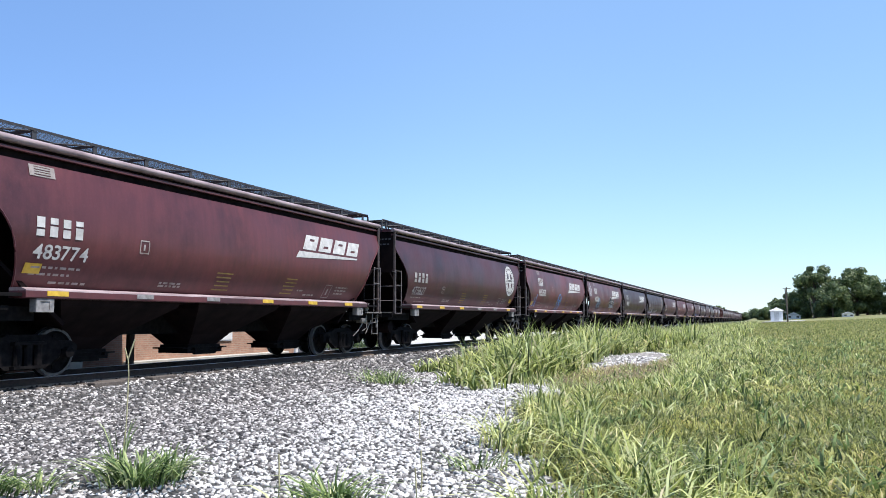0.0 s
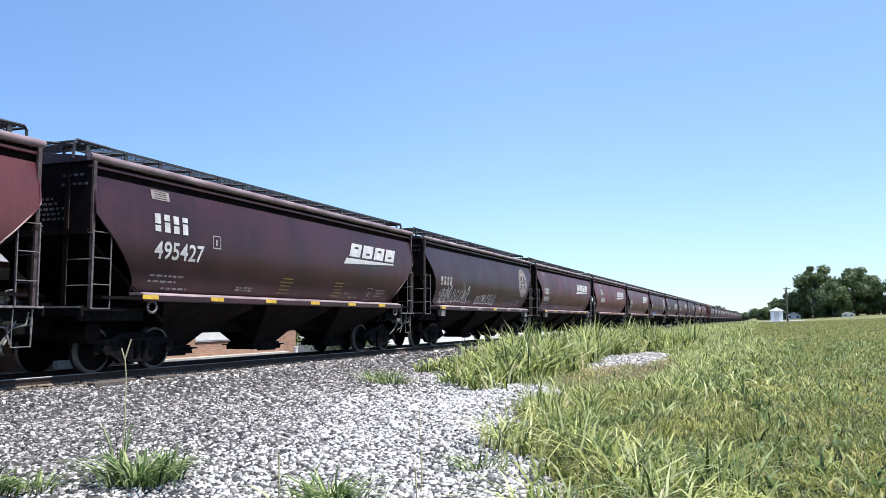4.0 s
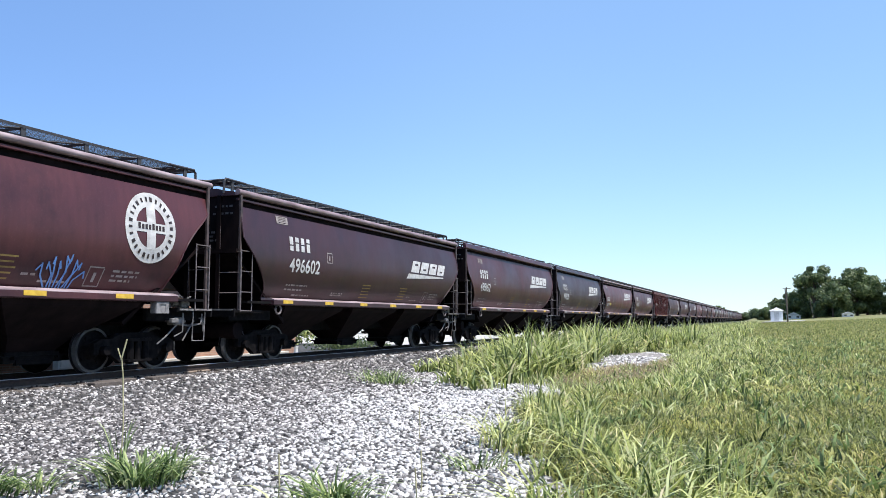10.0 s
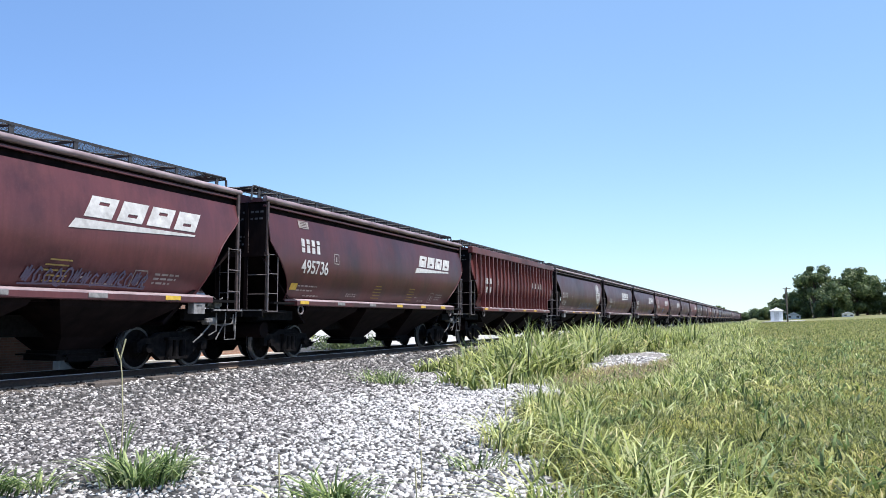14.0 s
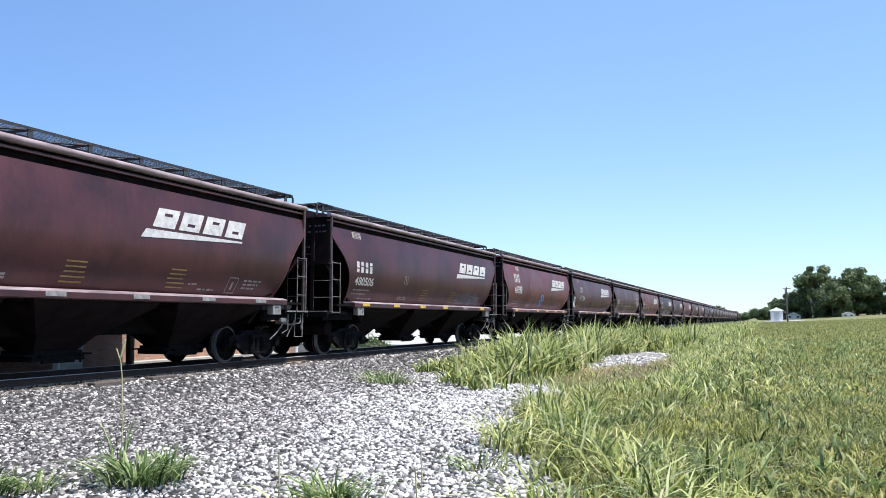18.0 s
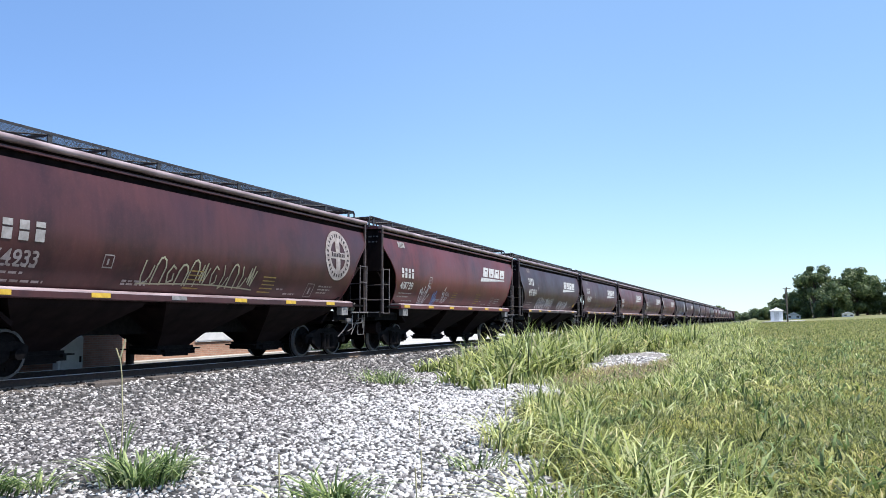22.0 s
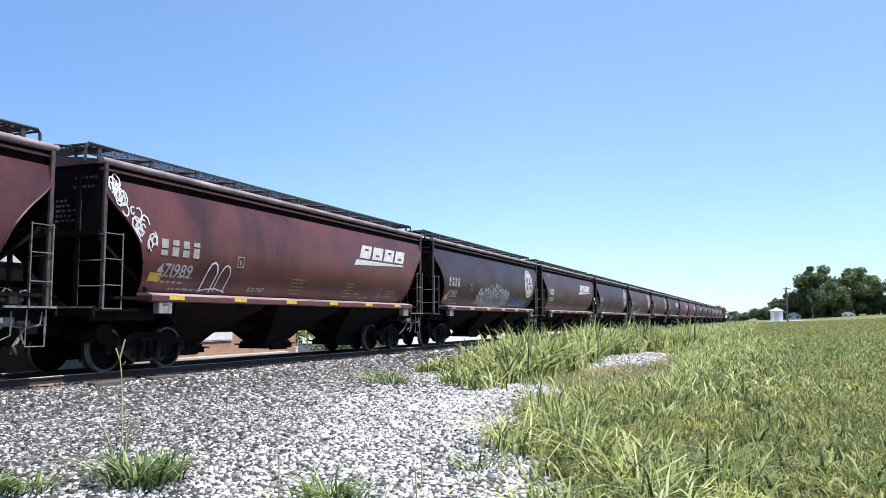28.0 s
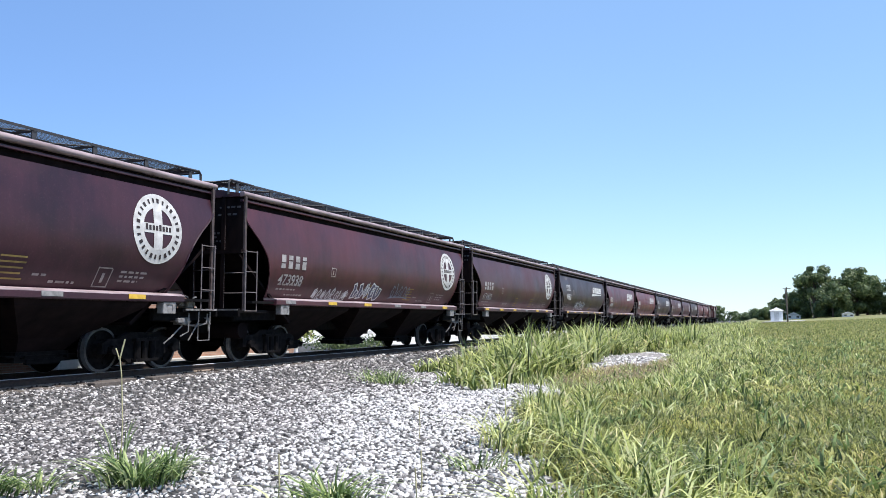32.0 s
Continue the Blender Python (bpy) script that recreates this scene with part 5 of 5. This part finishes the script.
def pad_stones():
    n = 2600
    a, r = rng.uniform(0, math.tau, n), np.sqrt(rng.uniform(0, 1.1, n))
    x, y = -4.6 + 1.2 * r * np.cos(a), 31 + 6.4 * r * np.sin(a)
    scatter_stones("patch_gravel", "loose pale stones on a bare patch", x, y, ground_z(x, y) + 0.08 * np.clip(1.05 - r * r, 0, 1), rng.uniform(0.025, 0.06, n), STONE)


pad_stones()

# ---- trees ----


def tree(name, x, y, h, wide, label, seed, leaves=5200, leaf=0.36, low=0.18, mat=None):
    """Tapered trunk, limbs, and a crown of leaf clumps with gaps."""
    r = np.random.default_rng(seed)
    z0 = float(ground_z(x, y)) - 0.2
    root = empty(name, label, "tree", at=(x, y, z0))
    bm = bmesh.new()
    tr = h * 0.028
    rings = []
    for t in (0, 0.08, 0.3, 0.55, 0.75):
        rr = tr * (1.5 if t == 0 else 1) * (1 - t * 0.85)
        ox, oy = 0.04 * h * math.sin(seed + t * 3), 0.03 * h * math.cos(seed + t * 4)
        rings.append([(ox * t + rr * math.cos(k * math.tau / 8), oy * t + rr * math.sin(k * math.tau / 8), h * t) for k in range(8)])
    loft(bm, rings)
    part("trunk", bm, BARK, root, smooth=40)
    centres = []
    for i in range(9):
        a = i * 2.4 + r.uniform(-0.4, 0.4)
        zb = h * r.uniform(0.2, 0.5)
        k = r.uniform(0.55, 0.95)
        end = (wide * 0.42 * k * math.cos(a), wide * 0.42 * k * math.sin(a), min(h * 0.9, zb + h * r.uniform(0.15, 0.4)))
        bm = bmesh.new()
        rings = []
        for t in (0, 0.5, 1.0):
            p = Vector((end[0] * t, end[1] * t, zb + (end[2] - zb) * t ** 0.8))
            rr = tr * 0.5 * (1 - 0.8 * t)
            rings.append([(p.x + rr * math.cos(q * math.tau / 5), p.y + rr * math.sin(q * math.tau / 5), p.z) for q in range(5)])
        loft(bm, rings)
        part("limb", bm, BARK, root, smooth=40)
        centres.append((*end, wide * r.uniform(0.15, 0.24)))
    for i in range(34):
        a, rad, zz = r.uniform(0, math.tau), wide * 0.44 * math.sqrt(r.uniform(0, 1)), r.uniform(low, 0.94)
        shrink = math.sqrt(max(0.05, 1 - (max(0.0, zz - 0.42) / 0.58) ** 2))
        centres.append((rad * shrink * math.cos(a), rad * shrink * math.sin(a), h * zz, wide * r.uniform(0.09, 0.18)))
    c = np.array(centres)
    pick = r.integers(0, len(c), leaves)
    u = r.normal(size=(leaves, 3))
    u /= np.linalg.norm(u, axis=1)[:, None]
    p = c[pick, :3] + u * c[pick, 3:] * r.uniform(0.55, 1.08, (leaves, 1)) * np.array([1, 1, 0.8])
    p[:, 2] = np.maximum(p[:, 2], h * low * r.uniform(0.5, 1.2, leaves))
    e1 = np.cross(u, r.normal(size=(leaves, 3)))
    e1 /= np.linalg.norm(e1, axis=1)[:, None]
    nrm = u + r.normal(0, 0.5, (leaves, 3))
    e2 = np.cross(nrm, e1)
    e2 /= np.linalg.norm(e2, axis=1)[:, None]
    s = leaf * r.uniform(0.5, 1.2, (leaves, 1))
    quad = np.stack([p - e1 * s, p - e2 * s * 0.55, p + e1 * s, p + e2 * s * 0.55], 1).reshape(-1, 3)
    ob = soup("crown", quad, np.arange(leaves * 4).reshape(-1, 4), mat or FOLIAGE, 4)
    ob.parent = root
    return root


tree("tree", 12.4, 230, 14.6, 9.5, "tall broad-leaved tree with an open uneven crown", 1, 12400, low=0.05)
tree("tree", 22.2, 229, 12.3, 11.5, "broad dark green shade tree", 2, 14000, low=0.03)
tree("shrub", 17.6, 231, 4.2, 6.5, "low dense green shrub under tall trees", 21, 3600, leaf=0.32, low=0.02)
tree("shrub", 27.5, 231, 4.4, 7, "low dense green shrub under tall trees", 22, 3600, leaf=0.32, low=0.02)
tree("tree", 31.5, 226, 9.6, 8.5, "broad dark green shade tree", 3, 10400, low=0.1)
tree("tree", 16.3, 224, 9.0, 8.5, "lower light green tree in front of taller ones", 4, 7200, low=0.06)
tree("tree", 25.5, 238, 10.8, 9, "broad dark green shade tree", 5, 9200, low=0.06)
tree("tree", 36.5, 222, 9.0, 9, "light green tree at the field's edge", 6, 7200, low=0.06)
tree("tree", 46.0, 228, 11.5, 13, "light green tree at the field's edge", 16, 6000, low=0.06)
tree("tree", 8.0, 236, 7.4, 8, "low rounded green tree", 7, 6000, low=0.05)
tree("tree", 4.6, 246, 5.8, 6.5, "low rounded green tree", 8, 5200, low=0.05)
tree("tree", 0.8, 262, 3.6, 6, "low rounded green tree", 18, 4000, low=0.05)
tree("tree", 13.0, 242, 8.6, 9, "low rounded green tree", 9, 6000, low=0.05)
for i, (tx, ty, th, tw) in enumerate(((-27, 560, 10.5, 9), (-33, 585, 8, 12), (-20, 640, 7, 12), (-9, 520, 4.6, 9), (-3, 500, 5.2, 9), (-12, 700, 6.5, 14), (-40, 600, 7, 14))):
    tree("distant_tree", tx, ty, th, tw, "distant green tree beside the railway", 30 + i, 1300, leaf=0.7, low=0.05)

# ---- hut, poles and houses across the field ----
PALE = grainy("white painted boards", (0.74, 0.75, 0.76), (0.88, 0.88, 0.88), 3, 0.6)
ROOFING = grainy("pale sheet roof", (0.5, 0.5, 0.5), (0.7, 0.7, 0.7), 4, 0.45)
CREOSOTE = grainy("creosoted pole", (0.05, 0.04, 0.035), (0.13, 0.11, 0.09), 5, 0.9, squash=(4, 4, 0.4))
GLASS = grainy("dark window", (0.01, 0.012, 0.015), (0.03, 0.035, 0.04), 2, 0.1)


def hut():
    x, y = 2.55, 178.0
    z = float(ground_z(x, y))
    root = empty("signal_hut", "small white railway hut with a pointed overhanging roof", "hut", at=(x, y, z))
    part("wall", bx(-1.15, 1.15, -1.1, 1.1, 0.25, 2.3, bevel=0.03), PALE, root)
    part("base", bx(-1.35, 1.35, -1.3, 1.3, -0.2, 0.28, bevel=0.03), PALE, root)
    bm = loft(bmesh.new(), [[(-1.4, -1.35, 2.3), (1.4, -1.35, 2.3), (1.4, 1.35, 2.3), (-1.4, 1.35, 2.3)], [(-1.3, -1.25, 2.4), (1.3, -1.25, 2.4), (1.3, 1.25, 2.4), (-1.3, 1.25, 2.4)],
                            [(-0.25, -0.25, 2.85), (0.25, -0.25, 2.85), (0.25, 0.25, 2.85), (-0.25, 0.25, 2.85)], [(-0.12, -0.12, 3.05), (0.12, -0.12, 3.05), (0.12, 0.12, 3.05), (-0.12, 0.12, 3.05)]])
    part("roof", bm, ROOFING, root)
    part("door", bx(-0.45, 0.45, -1.13, -1.09, 0.3, 2.1), ROOFING, root)
    part("awning", bx(1.1, 2.0, -0.8, 0.8, 2.0, 2.1), ROOFING, root)


hut()


def hut_apron():
    """A thin pale gravel apron round the hut."""
    bm = bmesh.new()
    pts = [(-0.2, 172), (3.0, 170), (6.5, 173), (8.0, 180), (4.5, 183), (0.5, 181)]
    lo = [bm.verts.new((x, y, float(ground_z(x, y)) - 0.1)) for x, y in pts]
    hi = [bm.verts.new((x, y, float(ground_z(x, y)) + 0.22)) for x, y in pts]
    bm.faces.new(hi)
    for k in range(6):
        bm.faces.new((lo[k], lo[(k + 1) % 6], hi[(k + 1) % 6], hi[k]))
    m = grainy("pale hut gravel", (0.3, 0.28, 0.26), (0.55, 0.52, 0.48), 5, 0.9)
    tagged(new("gravel_apron", mesh_of("gravel_apron", bm, m)), "pale gravel apron round a small hut", "gravel", kind="structure")


hut_apron()


def pole(x, y, h, lean, arms, label, r=0.14):
    z = float(ground_z(x, y)) - 0.3
    root = empty("utility_pole", label, "pole", "poles beside the railway", at=(x, y, z))
    root.rotation_euler = (0, radians(lean), 0)
    bm = loft(bmesh.new(), [[(rr * math.cos(k * math.tau / 8), rr * math.sin(k * math.tau / 8), zz) for k in range(8)] for zz, rr in ((0, r), (h * 0.5, r * 0.85), (h, r * 0.65))])
    part("shaft", bm, CREOSOTE, root, smooth=40)
    for zz, w in arms:
        part("crossarm", bx(-w / 2, w / 2, -0.06, 0.06, h - zz - 0.12, h - zz), CREOSOTE, root)
        for k in (-0.42, 0.42):
            part("insulator", tube(bmesh.new(), [(k * w, 0, h - zz), (k * w, 0, h - zz + 0.16)], 0.05, 6), ROOFING, root)


pole(4.3, 165, 6.6, -2.5, [], "leaning weathered wooden pole beside the hut", 0.15)
pole(4.9, 190, 7.6, 0, [(0.25, 1.6)], "thin wooden pole with a short crossarm")
pole(10.9, 205, 5.2, -9, [], "leaning thin pole in the field", 0.08)


def shed(x, y, w, d, h, label, pitch=0.45):
    z = float(ground_z(x, y)) - 0.1
    root = empty("white_house", label, "house", at=(x, y, z))
    part("wall", bx(-w / 2, w / 2, -d / 2, d / 2, 0, h), PALE, root)
    bm = prism(bmesh.new(), [(-w / 2 - 0.25, h - 0.05), (w / 2 + 0.25, h - 0.05), (0, h + w * pitch / 2)], -d / 2 - 0.25, d / 2 + 0.25, "y")
    part("roof", bm, ROOFING, root)
    for k in (-0.28, 0.28):
        part("window", bx(k * w - 0.3, k * w + 0.3, -d / 2 - 0.02, -d / 2 + 0.02, h * 0.4, h * 0.8), GLASS, root)
    return root


shed(7.4, 232, 3.4, 5, 1.1, "low white shed under trees")
shed(18.9, 216, 2.4, 3, 0.75, "low white shed at the field's edge")

# ---- beyond the track ----


def brick_material():
    m, n, l, b = material("red-brown brick", 0.85)
    tc = n.new("ShaderNodeTexCoord")
    mp = n.new("ShaderNodeMapping")
    mp.inputs["Rotation"].default_value = (radians(90), 0, radians(90))
    br = n.new("ShaderNodeTexBrick")
    br.inputs["Color1"].default_value, br.inputs["Color2"].default_value, br.inputs["Mortar"].default_value = (0.34, 0.18, 0.125, 1), (0.42, 0.24, 0.17, 1), (0.38, 0.28, 0.22, 1)
    br.inputs["Scale"].default_value, br.inputs["Mortar Size"].default_value = 1.0, 0.012
    br.inputs["Brick Width"].default_value, br.inputs["Row Height"].default_value = 0.22, 0.075
    sp = n.new("ShaderNodeSeparateXYZ")
    cb = n.new("ShaderNodeCombineXYZ")
    l.new(tc.outputs["Object"], sp.inputs[0])
    l.new(sp.outputs["Y"], cb.inputs["X"])
    l.new(sp.outputs["Z"], cb.inputs["Y"])
    l.new(cb.outputs[0], br.inputs["Vector"])
    f = noise_of(n, l, 2.0, 6)
    c = mix(n, l, "MULTIPLY", 1.0, br.outputs["Color"], ramp(n, l, f, [(0.3, (0.75, 0.75, 0.75)), (0.7, (1.1, 1.08, 1.05))]))
    l.new(c, b.inputs["Base Color"])
    bump(n, l, b, br.outputs["Fac"], 0.4, 0.01)
    return m


BRICK = brick_material()
STEELGREY = grainy("pale grey cabinet paint", (0.6, 0.61, 0.6), (0.75, 0.76, 0.75), 4, 0.5)
CONCRETE = grainy("sunlit concrete", (0.36, 0.34, 0.31), (0.6, 0.57, 0.52), 3, 0.85, bumpy=0.2)


def across():
    z = -0.5
    house = empty("brick_building", "low red-brown brick building behind the railway", "building", at=(-20.3, 18, z))
    part("wall", bx(-8, 0, -16, 14.6, -0.3, 3.2), BRICK, house)
    part("roof", bx(-8.4, 0.4, -16.4, 15.0, 3.2, 3.45), ROOFING, house)
    door = part("garage_door", bx(-0.06, 0.05, 7.4, 9.7, 0.7, 2.6), PALE, house, "white panelled shutter")
    for k in range(4):
        part("panel", bx(0.05, 0.07, 7.45, 9.65, 0.75 + k * 0.46, 1.15 + k * 0.46), PALE, door)
    # unseen canopy on posts, added only to darken the wall's left part
    shade_roof = empty("canopy", "unseen flat canopy added to shade the brick wall", "canopy", at=(-20.3, 15, -0.5))
    part("roof", bx(0.02, 3.6, -25, 6.5, 2.5, 2.75), IRON, shade_roof)
    for k in (-24, -16, -8, -1):
        part("post", bx(2.1, 2.25, k - 0.08, k + 0.08, -0.2, 2.5), CREOSOTE, shade_roof)
    kerb = new("platform_edge", mesh_of("platform_edge", bx(-20.3, -20.0, 21.7, 31.6, -0.7, -0.36, bevel=0.02), CONCRETE))
    tagged(kerb, "sunlit pale concrete edging beyond the track", "kerb", kind="structure")
    post = empty("bollard", "short white post at the end of the concrete edging", "bollard", at=(-19.4, 31.2, z))
    part("shaft", tube(bmesh.new(), [(0, 0, -0.1), (0, 0, 0.32)], 0.1, 10), PALE, post)
    part("cap", tube(bmesh.new(), [(0, 0, 0.32), (0, 0, 0.36)], 0.115, 10), PALE, post)
    cab = empty("utility_cabinet", "grey metal utility cabinet beyond the track", "cabinet", at=(-16.52, 15.55, -0.46))
    part("body", bx(0.06, 0.3, -0.36, 0.38, 0.05, 1.12, bevel=0.03), STEELGREY, cab)
    part("door", bx(0.3, 0.32, -0.34, 0.36, 0.12, 1.07), STEELGREY, cab)
    part("plinth", bx(0.02, 0.35, -0.4, 0.42, -0.15, 0.05), CONCRETE, cab)
    part("handle", bx(0.32, 0.35, 0.25, 0.29, 0.45, 0.6), IRON, cab)
    p = empty("dark_post", "dark wooden post beside the brick building", "post", at=(-19.0, 20.6, -0.5))
    part("shaft", bx(-0.1, 0.1, -0.1, 0.1, -0.2, 2.6, bevel=0.02), CREOSOTE, p)
    drive = new("driveway", mesh_of("driveway", bx(-70, -19, 45, 140, -0.7, -0.47), CONCRETE))
    tagged(drive, "bright pale concrete driveway beyond the track", "driveway", kind="structure")
    tree("shrub", -27, 43.5, 2.4, 2.6, "bright green leafy shrub", 61, 900, leaf=0.14, low=0.08, mat=WEED)
    tree("shrub", -44, 92, 4.6, 4.0, "bright green leafy shrub", 62, 900, leaf=0.2, low=0.08, mat=WEED)
    parked(-40.0, 78.0)
    for k, (hx, hy) in enumerate(((-21.0, 37.0), (-21.5, 39.5), (-21.2, 42.0))):
        tree("hedge", hx, hy, 0.75, 2.6, "low dark green hedge beyond the track", 70 + k, 800, leaf=0.09, low=0.05)


def parked(x, y):
    """A parked white estate car, seen from behind."""
    car = empty("parked_car", "white parked car on the driveway", "car", at=(x, y, -0.47))
    bm = loft(bmesh.new(), [[(-0.85, -2.1, 0.3), (0.85, -2.1, 0.3), (0.85, 2.1, 0.3), (-0.85, 2.1, 0.3)], [(-0.9, -2.15, 0.6), (0.9, -2.15, 0.6), (0.9, 2.15, 0.6), (-0.9, 2.15, 0.6)],
                            [(-0.86, -2.08, 0.95), (0.86, -2.08, 0.95), (0.86, 2.0, 0.85), (-0.86, 2.0, 0.85)]])
    part("body", bm, PALE, car)
    bm = loft(bmesh.new(), [[(-0.8, -2.0, 0.95), (0.8, -2.0, 0.95), (0.8, 1.0, 0.92), (-0.8, 1.0, 0.92)], [(-0.62, -1.75, 1.45), (0.62, -1.75, 1.45), (0.62, 0.4, 1.45), (-0.62, 0.4, 1.45)]])
    part("cabin", bm, PALE, car)
    part("rear_window", bx(-0.6, 0.6, -1.97, -1.86, 1.02, 1.32), GLASS, car)
    for sx in (-0.85, 0.85):
        for sy in (-1.35, 1.35):
            part("wheel", tube(bmesh.new(), [(sx - 0.1, sy, 0.31), (sx + 0.1, sy, 0.31)], 0.31, 14), IRON, car)


across()


# ---- what moves ----
SWAY = [(0, 5.0), (1, 4.5), (2, 4.2), (3, 3.6), (4, 3.0), (6, 1.2), (9, 0.9), (13, 0.2), (17, 0.0), (20, 0.0), (24, -0.2), (28, -0.3), (32, -0.3)]


def motions():
    for car, y in CARS:
        walk(car, [(t, pose(TRACK_X, y - s, 0)) for t, s in RUN])
        # wheels roll while the car is near
        near = [(t, s) for t, s in SPIN if -34 < y - s < 62]
        if near:
            for ws in [o for o in car.children_recursive if o.name.startswith("wheelset")]:
                at = ws.location.copy()
                a0 = near[0][1]
                rows = [(t, Matrix.Translation(at) @ Matrix.Rotation((s - a0) / 0.457, 4, "X")) for t, s in near]
                if rows[0][0] > 0:
                    rows.insert(0, (0.0, rows[0][1]))
                if rows[-1][0] < 32:
                    rows.append((32.0, rows[-1][1]))
                walk(ws, rows)
    for engine, y in ENGINES:
        walk(engine, [(t, pose(TRACK_X, y - s, 0)) for t, s in RUN])
    st = STALKS[0]
    at = st.location.copy()
    walk(st, [(t, pose(at.x, at.y, at.z, 0, a, 0)) for t, a in SWAY])


def spin_rows():
    ts = np.arange(0, 32.01, 1 / 30)
    return list(zip(ts.tolist(), np.interp(ts, [t for t, _ in RUN], [s for _, s in RUN]).tolist()))


SPIN = spin_rows()
motions()
